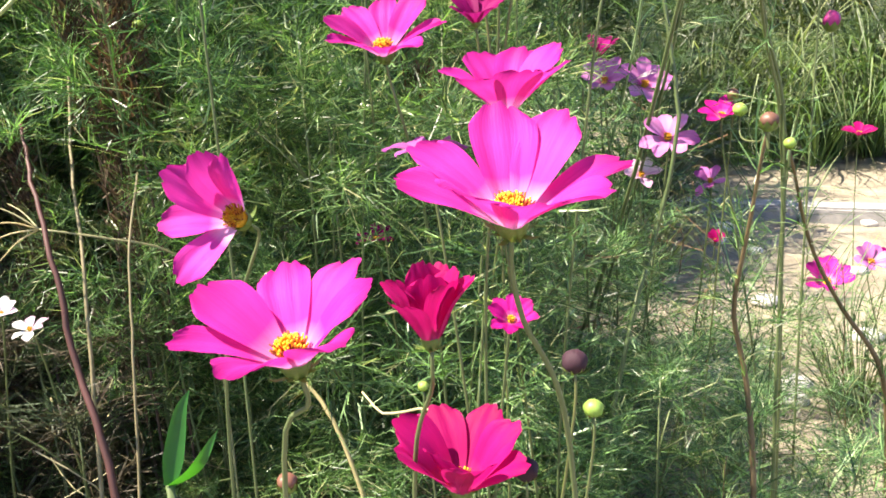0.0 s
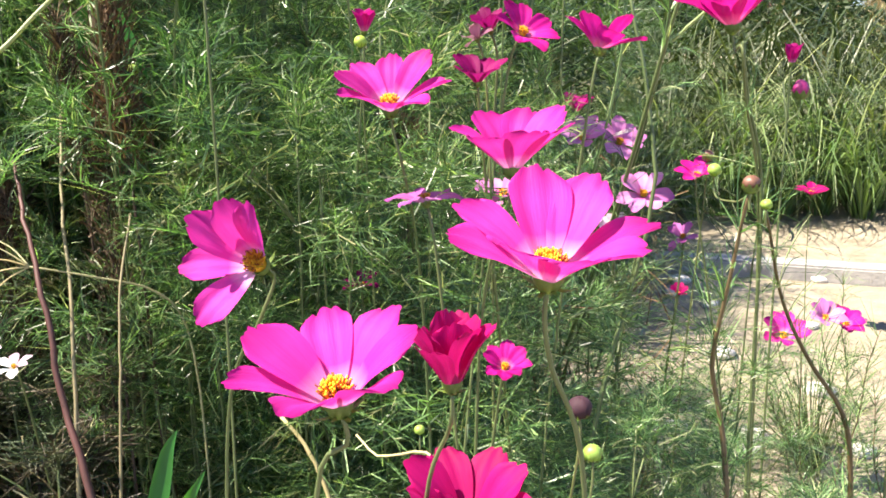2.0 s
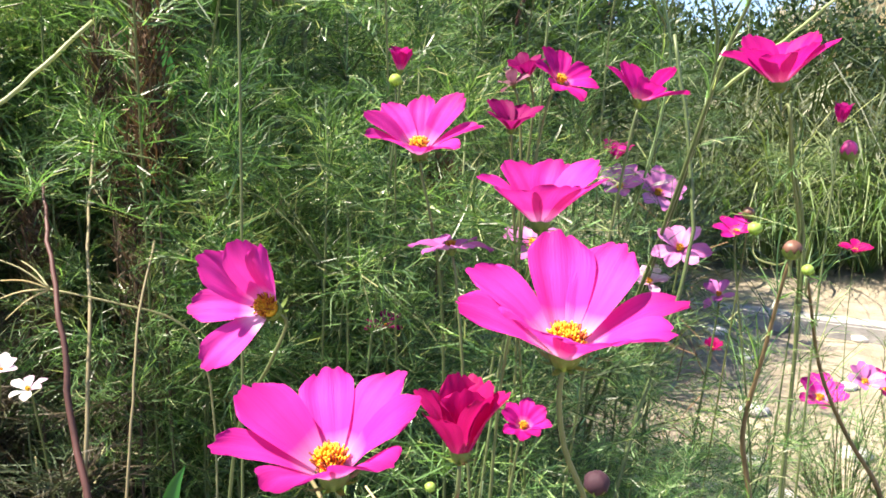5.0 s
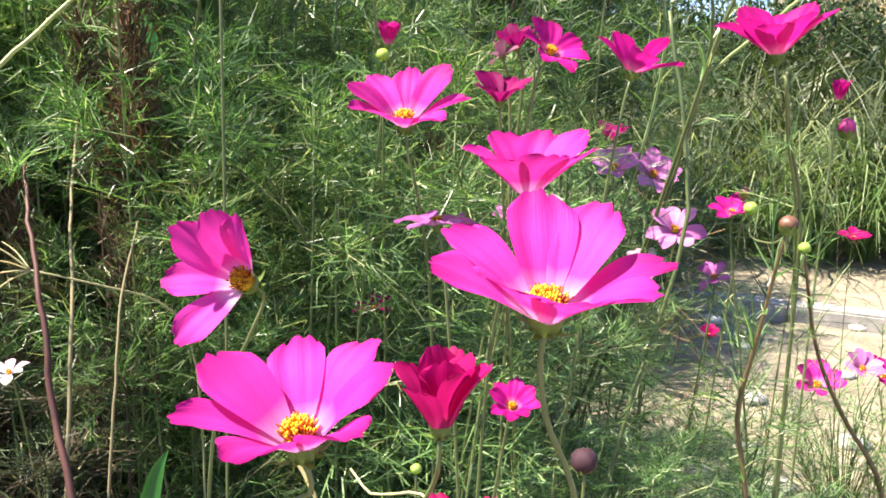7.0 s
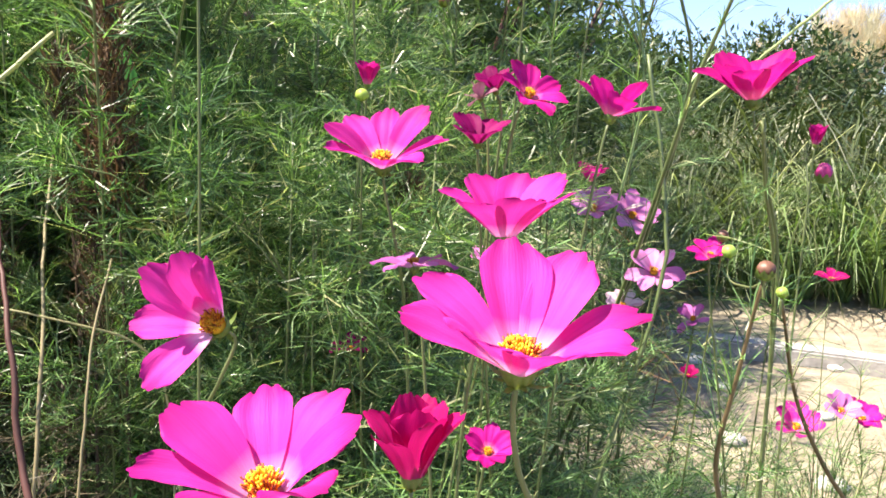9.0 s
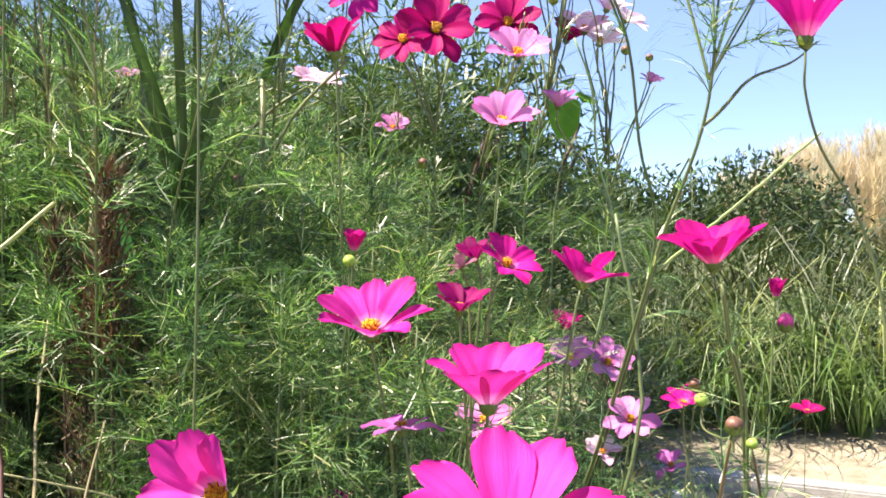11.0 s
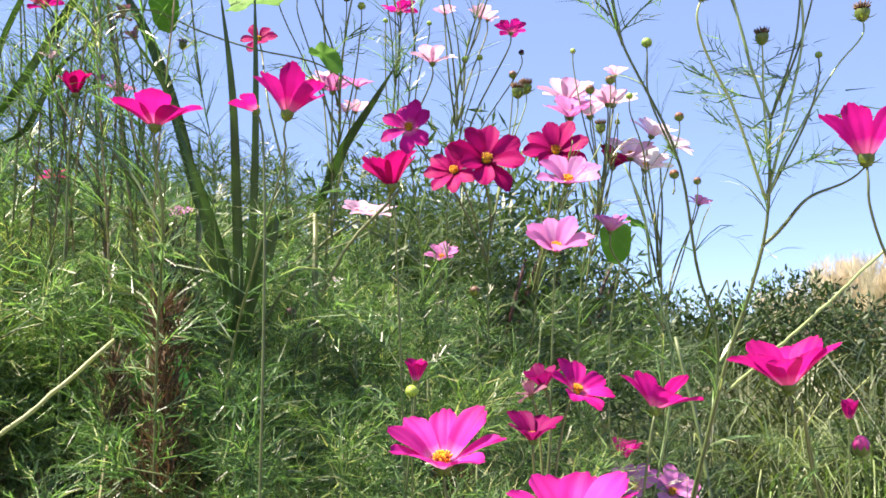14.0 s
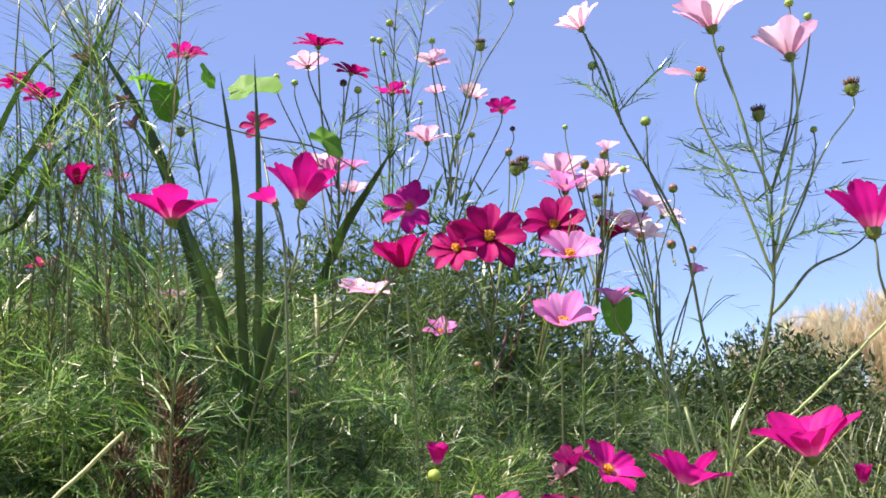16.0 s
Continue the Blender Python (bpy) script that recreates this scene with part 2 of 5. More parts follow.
def root(name, at, label, category, group="", kind=""):
    ob = new(name)
    ob.empty_display_size = 0.02
    ob.location = at
    return tagged(ob, label, category, group, kind)


def unit(v):
    v = np.asarray(v, float)
    return v / (np.linalg.norm(v) + 1e-12)


def spline(points, n):
    """A smooth curve through the points (centripetal Catmull-Rom), about n samples."""
    p = np.asarray(points, float)
    p = np.vstack([2 * p[0] - p[1], p, 2 * p[-1] - p[-2]])
    k = np.concatenate([[0], np.cumsum(np.sqrt(np.linalg.norm(np.diff(p, axis=0), axis=1) + 1e-9))])
    out = []
    for t in np.linspace(k[1], k[-2], n):
        i = min(max(int(np.searchsorted(k, t, "right")) - 1, 1), len(p) - 3)
        k0, k1, k2, k3 = k[i - 1:i + 3]
        a, b, c, d = p[i - 1:i + 3]
        u = (k1 - t) / (k1 - k0) * a + (t - k0) / (k1 - k0) * b
        v = (k2 - t) / (k2 - k1) * b + (t - k1) / (k2 - k1) * c
        w = (k3 - t) / (k3 - k2) * c + (t - k2) / (k3 - k2) * d
        u, v = (k2 - t) / (k2 - k0) * u + (t - k0) / (k2 - k0) * v, (k3 - t) / (k3 - k1) * v + (t - k1) / (k3 - k1) * w
        out.append((k2 - t) / (k2 - k1) * u + (t - k1) / (k2 - k1) * v)
    return np.array(out)


def tube(geo, pts, r0, r1, sides=5):
    pts = np.asarray(pts, float)
    n = len(pts)
    tang = np.gradient(pts, axis=0)
    vs = []
    for i in range(n):
        t = unit(tang[i])
        a = unit(np.cross(t, (0.31, 0.87, 0.21) if abs(t[1]) < 0.9 else (1, 0, 0)))
        b = np.cross(t, a)
        r = r0 + (r1 - r0) * i / (n - 1)
        for k in range(sides):
            w = 2 * math.pi * k / sides
            vs.append(pts[i] + r * (math.cos(w) * a + math.sin(w) * b))
    fs = [[i * sides + k, i * sides + (k + 1) % sides, (i + 1) * sides + (k + 1) % sides, (i + 1) * sides + k] for i in range(n - 1) for k in range(sides)]
    fs += [list(range(sides))[::-1], [(n - 1) * sides + k for k in range(sides)]]
    geo.add(vs, fs)


def ribbon(geo, pts, width, side, taper=0.15):
    """A thin leaf thread along pts; side: the way across it."""
    pts = np.asarray(pts, float)
    n = len(pts)
    w = width * 0.5 * (1 - (1 - taper) * np.linspace(0, 1, n) ** 1.6)
    s = np.asarray(side, float)
    vs = np.empty((2 * n, 3))
    vs[0::2], vs[1::2] = pts - w[:, None] * s, pts + w[:, None] * s
    geo.add(vs, [[2 * i, 2 * i + 1, 2 * i + 3, 2 * i + 2] for i in range(n - 1)])


def blade(geo, pts, width, fold=0.35, sharp=1.6, side=None):
    """A grass or reed leaf with a folded midrib."""
    pts = np.asarray(pts, float)
    n = len(pts)
    tang = np.gradient(pts, axis=0)
    vs = []
    for i in range(n):
        t = unit(tang[i])
        s = unit(np.cross(t, (0, 0, 1)) if side is None else side)
        s = unit(s - t * np.dot(s, t))
        up = np.cross(s, t)
        u = i / (n - 1)
        w = width * 0.5 * min(1.0, 0.55 + 2.2 * u) * max(0.02, 1 - u ** sharp)
        vs += [pts[i] - w * s + fold * w * up, pts[i], pts[i] + w * s + fold * w * up]
    fs = []
    for i in range(n - 1):
        a, b = 3 * i, 3 * i + 3
        fs += [[a, a + 1, b + 1, b], [a + 1, a + 2, b + 2, b + 1]]
    geo.add(vs, fs)


# ---------- feathery leaves ----------
def thread_leaf(geo, pts, width, side):
    """A leaf thread that narrows to a point."""
    pts = np.asarray(pts, float)
    s = np.asarray(side, float) * width * 0.5
    n = len(pts) - 1
    vs = []
    for i in range(n):
        k = 1 - 0.35 * i / max(1, n)
        vs += [pts[i] - s * k, pts[i] + s * k]
    vs.append(pts[-1])
    fs = [[2 * i, 2 * i + 1, 2 * i + 3, 2 * i + 2] for i in range(n - 1)] + [[2 * n - 2, 2 * n - 1, 2 * n]]
    geo.add(vs, fs)


def frond_template(rng, pairs=5, thread=0.0165, twigs=2):
    """A leaf about 1 long: along +x, split twice into curving threads that splay every way."""
    g = Geo()
    bend, sway = rng.uniform(-0.4, 0.15), rng.uniform(-0.2, 0.2)
    L = lambda x: np.array([x, sway * math.sin(3 * x), bend * x * x])
    thread_leaf(g, [L(x) for x in (0, 0.3, 0.6, 0.95)], thread * 1.25, unit((0, 1, rng.uniform(-0.8, 0.8))))
    for i in range(pairs):
        x = 0.10 + 0.72 * i / pairs
        for s in (-1, 1):
            ln = (0.56 - 0.30 * abs(i / pairs - 0.3)) * rng.uniform(0.55, 1.3)
            a = radians(rng.uniform(18, 68))
            d = unit((math.cos(a), s * math.sin(a), rng.uniform(-0.55, 0.7)))
            o = L(x + rng.uniform(-0.06, 0.06))
            hook = unit(rng.normal(0, 1, 3)) * ln * rng.uniform(0.10, 0.42)
            mid = o + d * ln * 0.55 - hook * 0.5
            tip = o + d * ln * 0.9 + hook
            side = unit(np.cross(d, rng.normal(0, 1, 3)))
            thread_leaf(g, [o, mid, tip], thread * rng.uniform(0.8, 1.2), side)
            for k in range(twigs):
                q = o + (mid - o) * (0.5 + 0.7 * k)
                e = unit(d + unit(rng.normal(0, 1, 3)) * 0.75)
                thread_leaf(g, [q, q + e * ln * rng.uniform(0.3, 0.72)], thread * 0.85, unit(np.cross(e, rng.normal(0, 1, 3))))
    return np.concatenate(g.v), g.f


rng = np.random.default_rng(11)
FRONDS = [frond_template(rng, p) for p in (5, 6, 5, 6, 4, 5)]


def long_frond_template(rng):
    """A sparse upper leaf of a few long arching threads."""
    g = Geo()
    for k in range(int(rng.integers(2, 5))):
        a, up = rng.uniform(-0.5, 0.5), rng.uniform(0.05, 0.4)
        d = np.array([math.cos(a), math.sin(a), 0])
        ln = rng.uniform(0.7, 1.3)
        pts = [np.zeros(3), d * ln * 0.3 + (0, 0, up * 0.6), d * ln * 0.65 + (0, 0, up * 0.75), d * ln + (0, 0, up * rng.uniform(-0.6, 0.8))]
        thread_leaf(g, spline(pts, 6), 0.0165, unit((-d[1], d[0], 0.5)))
    return np.concatenate(g.v), g.f


LONG_FRONDS = [long_frond_template(rng) for k in range(6)]


def put_frond(geo, rng, at, way, size, kinds=None):
    kinds = kinds or FRONDS
    v, f = kinds[rng.integers(len(kinds))]
    x = unit(way)
    y = unit(np.cross((rng.uniform(-0.4, 0.4), rng.uniform(-0.4, 0.4), 1), x))
    z = np.cross(x, y)
    m = np.array([x, y, z]) * size
    geo.add(v @ m + at, f)


def leafy_stem(stems, leaves, rng, pts, r0, r1, step, frond, start=0.1, sides=5, kinds=None):
    """A stem with opposite feathery leaves."""
    tube(stems, pts, r0, r1, sides)
    pts = np.asarray(pts)
    cum = np.concatenate([[0], np.cumsum(np.linalg.norm(np.diff(pts, axis=0), axis=1))])
    s, turn = cum[-1] * start, rng.uniform(0, 6.3)
    while s < cum[-1] * 0.97:
        o = np.array([np.interp(s, cum, pts[:, k]) for k in range(3)])
        o2 = np.array([np.interp(s + 0.01, cum, pts[:, k]) for k in range(3)])
        t = unit(o2 - o + 1e-9)
        for k in (0, 1):
            w = turn + k * math.pi + rng.uniform(-0.4, 0.4)
            a = unit(np.cross(t, (0.3, 0.9, 0.2)))
            b = np.cross(t, a)
            way = (math.cos(w) * a + math.sin(w) * b) + t * rng.uniform(0.25, 0.95)
            put_frond(leaves, rng, o, way, frond * rng.uniform(0.7, 1.2), kinds)
        turn += 1.57 + rng.uniform(-0.3, 0.3)
        s += step * rng.uniform(0.7, 1.3)


def grow_plant(seed, height, spread, frond, mains, branches, crowd, bare=0.0):
    """Meshes of a bushy plant that stands at the origin: its stems and its leaves, which crowd in tufts at the shoots' ends; bare: the share of the height that has lost its leaves."""
    rng = np.random.default_rng(seed)
    st, lv = Geo(), Geo()

    def tuft(o, way, n, size):
        for k in range(n):
            put_frond(lv, rng, o - unit(way) * rng.uniform(0, 0.035), unit(way) * rng.uniform(0.2, 0.9) + unit(rng.normal(0, 1, 3)) * 0.9 + (0, 0, 0.15), size * rng.uniform(0.55, 1.15))

    for k in range(mains):
        w = 2 * math.pi * (k + rng.uniform(-0.3, 0.3)) / mains
        lean = rng.uniform(0.5, 1.15) * spread
        h = height * rng.uniform(0.72, 1.0)
        top = np.array([math.cos(w) * lean, math.sin(w) * lean, h])
        foot = np.array([math.cos(w), math.sin(w), 0]) * spread * 0.25
        pts = spline([foot, foot * 0.6 + top * 0.4 + rng.normal(0, 0.03, 3) * (1, 1, 0), top], 9)
        leafy_stem(st, lv, rng, pts, 0.0030, 0.0012, 0.10, frond, max(0.10, bare))
        tuft(top, (0, 0, 1), crowd + 2, frond)
        for j in range(branches):
            i = int(rng.choice((1, 2, 3, 4, 5, 6, 7, 7) if bare == 0 else (5, 6, 6, 7, 7, 7)))
            o = pts[i]
            w2 = rng.uniform(0, 6.3)
            ln = height * rng.uniform(0.10, 0.22)
            tip = o + np.array([math.cos(w2) * ln * 0.8, math.sin(w2) * ln * 0.8, ln * rng.uniform(0.2, 0.8)])
            tip[2] = min(tip[2], height * 1.03)
            tube(st, spline([o, (o + tip) / 2 + (0, 0, 0.015), tip], 4), 0.0016, 0.0008, 3)
            tuft(tip, tip - o, crowd, frond)
    return st, lv


# ---------- flowers ----------
def petal_mesh(name, mat, seed, broad=0.3, lift=0.12, curl=0.0, fine=True):
    """A petal 1 long: from its foot along +y, its face up, with a blunt, unevenly notched tip and lengthwise pleats."""
    r = np.random.default_rng(seed)
    nu, nv = (17, 12) if fine else (9, 7)
    vs, uvs = [], []
    ph, tw, slant = r.uniform(-0.4, 0.4), r.uniform(-0.05, 0.05), r.uniform(-0.03, 0.03)
    cuts = [(r.uniform(-0.62, -0.2), r.uniform(0.03, 0.075)), (r.uniform(0.15, 0.62), r.uniform(0.03, 0.075)), (r.uniform(-0.15, 0.12), r.uniform(0.0, 0.035))]
    for j in range(nv):
        v = j / (nv - 1)
        w = np.interp(v, [0, 0.1, 0.3, 0.5, 0.68, 0.82, 0.92, 1], [0.075, 0.125, 0.215, 0.272, 0.297, 0.290, 0.255, 0.195]) * broad / 0.29
        for i in range(nu):
            u = -1 + 2 * i / (nu - 1)
            tip = -0.10 * u * u - 0.05 * abs(u) ** 5 + slant * u - sum(d * math.exp(-((u - c) / 0.13) ** 2) for c, d in cuts)
            y = v + tip * v ** 4
            z = lift * math.sin(v * 2.2) - curl * max(0, v - 0.5) ** 2 * 2 + 0.34 * w * u * u * (1 - 0.5 * v)
            z += 0.010 * math.cos(u * 2.5 * math.pi) * min(1, v * 2) + 0.028 * math.sin(2.2 * u + 3 * v + ph * 7) * v + tw * u * v
            vs.append((w * u, y, z))
            uvs.append((u * 0.5 + 0.5, v))
    fs = [[j * nu + i, j * nu + i + 1, (j + 1) * nu + i + 1, (j + 1) * nu + i] for j in range(nv - 1) for i in range(nu - 1)]
    me = bpy.data.meshes.new(name)
    me.from_pydata(vs, [], fs)
    uvl = me.uv_layers.new(name="UVMap")
    for lp in me.loops:
        uvl.data[lp.index].uv = uvs[lp.vertex_index]
    me.materials.append(mat)
    me.shade_smooth()
    return me


PETAL_FORMS = ((0.295, 0.10, 0.0), (0.275, 0.06, 0.10), (0.305, 0.13, -0.05), (0.26, 0.04, 0.3))
PETALS = {(c, fine): [petal_mesh("petal", m, 40 + 7 * k, b, lf, cu, fine) for k, (b, lf, cu) in enumerate(PETAL_FORMS)] for c, m in PETAL.items() for fine in (False, True)}


def dome(geo, r, h, z0, sides=10, rings=4):
    vs = [(0, 0, z0 + h)]
    for j in range(1, rings + 1):
        a = j / rings * math.pi / 2
        for i in range(sides):
            w = 2 * math.pi * i / sides
            vs.append((r * math.sin(a) * math.cos(w), r * math.sin(a) * math.sin(w), z0 + h * math.cos(a)))
    fs = [[0, 1 + i, 1 + (i + 1) % sides] for i in range(sides)]
    for j in range(rings - 1):
        o = 1 + j * sides
        fs += [[o + i, o + sides + i, o + sides + (i + 1) % sides, o + (i + 1) % sides] for i in range(sides)]
    geo.add(vs, fs)


def disc_meshes(count):
    """The yellow centre: florets on a low dome, and the darker anthers between them. Unit: petal length."""
    r = np.random.default_rng(5)
    g, a = Geo(), Geo()
    fat = math.sqrt(120 / count)
    dome(g, 0.11, 0.08, 0.02, 12, 3)
    for k in range(count):
        rr = 0.105 * math.sqrt((k + 0.5) / count)
        w = k * 2.39996
        o = np.array([rr * math.cos(w), rr * math.sin(w), 0.05 + 0.10 * math.sqrt(max(0, 1 - (rr / 0.125) ** 2))])
        d = unit(o * (1.3, 1.3, 1) + (0, 0, 0.06) + r.normal(0, 0.015, 3))
        ln = r.uniform(0.07, 0.11)
        dark = k % 3 == 0 and k > count // 6
        tube(a if dark else g, [o, o + d * ln * 0.7, o + d * ln * (1.25 if dark else 1.0)], 0.008 * fat, (0.008 if dark else 0.012) * fat, 4)
    return g.mesh("disc", DISC), a.mesh("anther_ring", ANTHER)


DISCS = disc_meshes(120), disc_meshes(36)


def calyx_mesh(name, mat, closed=False):
    g = Geo()
    prof = [(0.03, -0.17), (0.08, -0.14), (0.12, -0.08), (0.145, 0.0), (0.14, 0.055)]
    n = 10
    vs = [(r * math.cos(2 * math.pi * i / n), r * math.sin(2 * math.pi * i / n), z) for r, z in prof for i in range(n)]
    fs = [[j * n + i, j * n + (i + 1) % n, (j + 1) * n + (i + 1) % n, (j + 1) * n + i] for j in range(len(prof) - 1) for i in range(n)]
    g.add(vs, fs)
    return g.mesh(name, mat)


CALYX = calyx_mesh("calyx", SEPAL)


def sepal_mesh(points, width):
    g = Geo()
    pts = spline(np.array(points, float), 6)
    n = len(pts)
    vs = []
    for i in range(n):
        w = width * 0.5 * (1 - (i / (n - 1)) ** 1.8)
        vs += [pts[i] + (0, -w, 0.2 * w), pts[i], pts[i] + (0, w, 0.2 * w)]
    g.add(vs, [[3 * i + k, 3 * i + k + 1, 3 * i + k + 4, 3 * i + k + 3] for i in range(n - 1) for k in (0, 1)])
    return g.mesh("sepal", SEPAL)


SEPAL_ME = sepal_mesh([(0.09, 0, -0.12), (0.19, 0, -0.10), (0.28, 0, -0.04)], 0.06)
BUD_SEPAL = sepal_mesh([(0.14, 0, -0.5), (0.47, 0, -0.36), (0.66, 0, -0.08)], 0.17)


def sepals(head, me, scale=1.0, turn=0.2):
    for k in range(8):
        part("sepal", me, head, Matrix.Rotation(turn + 2 * math.pi * k / 8, 4, "Z") @ Matrix.Scale(scale * (1.0 if k % 2 else 0.85), 4))



def bud_mesh(name, mat, tall=1.0, seed=3):
    """A round bud 1 across with lapped scales."""
    g = Geo()
    n, rings = 16, 9
    r = np.random.default_rng(seed)
    vs = []
    for j in range(rings + 1):
        a = math.pi * j / rings
        for i in range(n):
            w = 2 * math.pi * i / n
            rr = 0.5 * math.sin(a) * (1 + 0.09 * math.cos(5 * w + 2.2 * a))
            z = -0.5 * math.cos(a) * tall
            vs.append((rr * math.cos(w) + 1e-4 * i, rr * math.sin(w), z + 0.03 * math.cos(8 * w) * (a / math.pi)))
    fs = [[j * n + i, j * n + (i + 1) % n, (j + 1) * n + (i + 1) % n, (j + 1) * n + i] for j in range(rings) for i in range(n)]
    g.add(vs, fs)
    return g.mesh(name, mat)


BUDS = {"purple": bud_mesh("bud", BUD_PURPLE, 0.95), "brown": bud_mesh("bud", BUD_BROWN, 0.85), "green": bud_mesh("bud", BUD_GREEN, 0.9),
        "magenta": bud_mesh("bud", BUD_PINK, 1.25), "rose": bud_mesh("bud", BUD_RED, 1.25)}


def bud_cup():
    g = Geo()
    prof = [(0.05, -0.62), (0.26, -0.58), (0.46, -0.40), (0.535, -0.10)]
    n = 16
    vs = [((r + 0.025 * (j == 3) * math.cos(8 * 2 * math.pi * i / n)) * math.cos(2 * math.pi * i / n), r * math.sin(2 * math.pi * i / n), z + 0.14 * (j == 3) * math.cos(8 * 2 * math.pi * i / n)) for j, (r, z) in enumerate(prof) for i in range(n)]
    g.add(vs, [[j * n + i, j * n + (i + 1) % n, (j + 1) * n + (i + 1) % n, (j + 1) * n + i] for j in range(3) for i in range(n)])
    return g.mesh("calyx", SEPAL)


BUD_CUP = bud_cup()


def seed_head_mesh():
    g = Geo()
    dome(g, 0.3, 0.2, -0.2, 10, 3)
    r = np.random.default_rng(9)
    for k in range(46):
        w, q = k * 2.4, math.sqrt((k + 0.5) / 46)
        d = unit((q * math.cos(w), q * math.sin(w), 0.75))
        o = d * 0.15
        tube(g, [o, o + d * r.uniform(0.4, 0.6)], 0.045, 0.03, 4)
    return g.mesh("seed_head", SEED)


SEED_HEAD = seed_head_mesh()
CALYX_BIG = calyx_mesh("calyx", SEPAL)


def facing(at, axis, spin=0.0, size=1.0):
    z = Vector(axis).normalized()
    q = z.to_track_quat("Z", "Y").to_matrix().to_4x4()
    return Matrix.Translation(at) @ q @ Matrix.Rotation(spin, 4, "Z") @ Matrix.Scale(size, 4)


def stem_points(head, axis, base, via=()):
    head, axis, base = np.array(head, float), unit(axis), np.array(base, float)
    below = head - axis * 0.014
    r = np.random.default_rng(int(abs(head[0] * 7919 + head[2] * 104729)) % 99991)
    pts = [base, *[np.array(v, float) for v in via], below, head]
    if not len(via):
        span = np.linalg.norm(below - base)
        mid = base * 0.5 + below * 0.5 + np.array([(below - base)[0], (below - base)[1], 0]) * -0.09 + r.normal(0, 0.028, 3) * span * (1, 1, 0.2)
        pts = [base, mid, below, head]
    return spline(pts, 6 + 5 * len(pts))


COUNT = [0]


def stalk_of(thing, pts, base, rng, thick, leaves, frond=0.075, mat=None):
    """The stem of a thing; with leaves above 0 it carries feathery leaves up to a hand below the bloom."""
    st = Geo()
    local = pts - np.array(base)
    tube(st, local, thick, thick * 0.6, 7)
    part("stem", st.mesh("stem", mat or STEM), thing)
    if not leaves:
        return
    whole = np.concatenate([[0], np.cumsum(np.linalg.norm(np.diff(local, axis=0), axis=1))])
    s, lf = whole[-1] * 0.12, Geo()
    while s < whole[-1] - 0.085:
        o = np.array([np.interp(s, whole, local[:, k]) for k in range(3)])
        for k in range(2 if leaves == 1 else 3):
            w = rng.uniform(0, 6.3)
            put_frond(lf, rng, o, (math.cos(w), math.sin(w), rng.uniform(0.1, 0.9)), frond * rng.uniform(0.7, 1.35))
        s += rng.uniform(0.025, 0.05)
    if lf.n:
        part("foliage", lf.mesh("foliage", LEAF, False), thing, None, "feathery thread leaves")["kind"] = "stuff"


WORDS = {"magenta": "bright magenta", "rose": "deep rose pink", "crimson": "dark crimson", "ruby": "ruby-red", "wine": "wine-red", "pink": "soft pink", "pale": "pale pink", "white": "white", "mauve": "mauve", "faded": "shrivelled mauve-brown"}


def flower(head, size, axis, cup, colour, n=8, base=None, via=(), droop=(), jitter=8, leaves=1, state="open", thick=0.0016, missing=(), broad=1.0, spin=None, stem_mat=None, raised=0):
    """An upright cosmos bloom: size is the length of a petal, cup how far the petals rise, raised how much more those before the disc do."""
    COUNT[0] += 1
    rng = np.random.default_rng(1000 + COUNT[0])
    head = np.array(head, float)
    if base is None:
        base = (head[0] + rng.uniform(-0.08, 0.08), head[1] + rng.uniform(0.03, 0.16), 0.0)
    thing = root("cosmos_flower", base, WORDS[colour] + " cosmos bloom, " + state + ", on a slender stem", "flower", "cosmos blooms")
    pts = stem_points(head - unit(axis) * 0.12 * size, axis, base, via)
    stalk_of(thing, pts, base, rng, thick, leaves, mat=stem_mat)
    hd = part("flower_head", CALYX, thing, facing(head - np.array(base), axis, 0, size), "green calyx")
    sepals(hd, SEPAL_ME)
    disc, anthers = DISCS[0 if head[1] < 0.7 else 1]
    part("disc", disc, hd, None, "domed yellow disc of florets")
    part("anther_ring", anthers, hd, None, "orange-brown anthers")
    spin = rng.uniform(0, 0.8) if spin is None else radians(spin)
    for k in range(n):
        if k in missing:
            continue
        a = spin + 2 * math.pi * k / n + rng.normal(0, 0.05)
        up = radians(cup + rng.normal(0, jitter) + (droop[k] if k < len(droop) else 0))
        fore = max(0.0, -(hd.matrix_basis.to_3x3() @ Vector((-math.sin(a), math.cos(a), 0))).normalized().y)
        up += radians(raised) * fore
        s = rng.uniform(0.93, 1.06)
        m = Matrix.Rotation(a, 4, "Z") @ Matrix.Translation((0, 0.115, 0.014 * (k % 2))) @ Matrix.Rotation(up, 4, "X") @ Matrix.Rotation(rng.normal(0, 0.10), 4, "Y") @ Matrix.Diagonal((s * broad, s, s, 1))
        part("petal", PETALS[colour, bool(head[1] < 0.7)][int(rng.integers(3)) if jitter < 15 else int(rng.integers(4))], hd, m)
    return thing


BUD_WORDS = {"purple": "round dark purple cosmos bud on a thin stem", "brown": "brown flat-topped cosmos bud on a thin stem", "green": "green cosmos bud with pointed sepals on a stem",
             "magenta": "magenta cosmos bud just opening on a stem", "rose": "crimson cosmos bud just opening on a stem"}


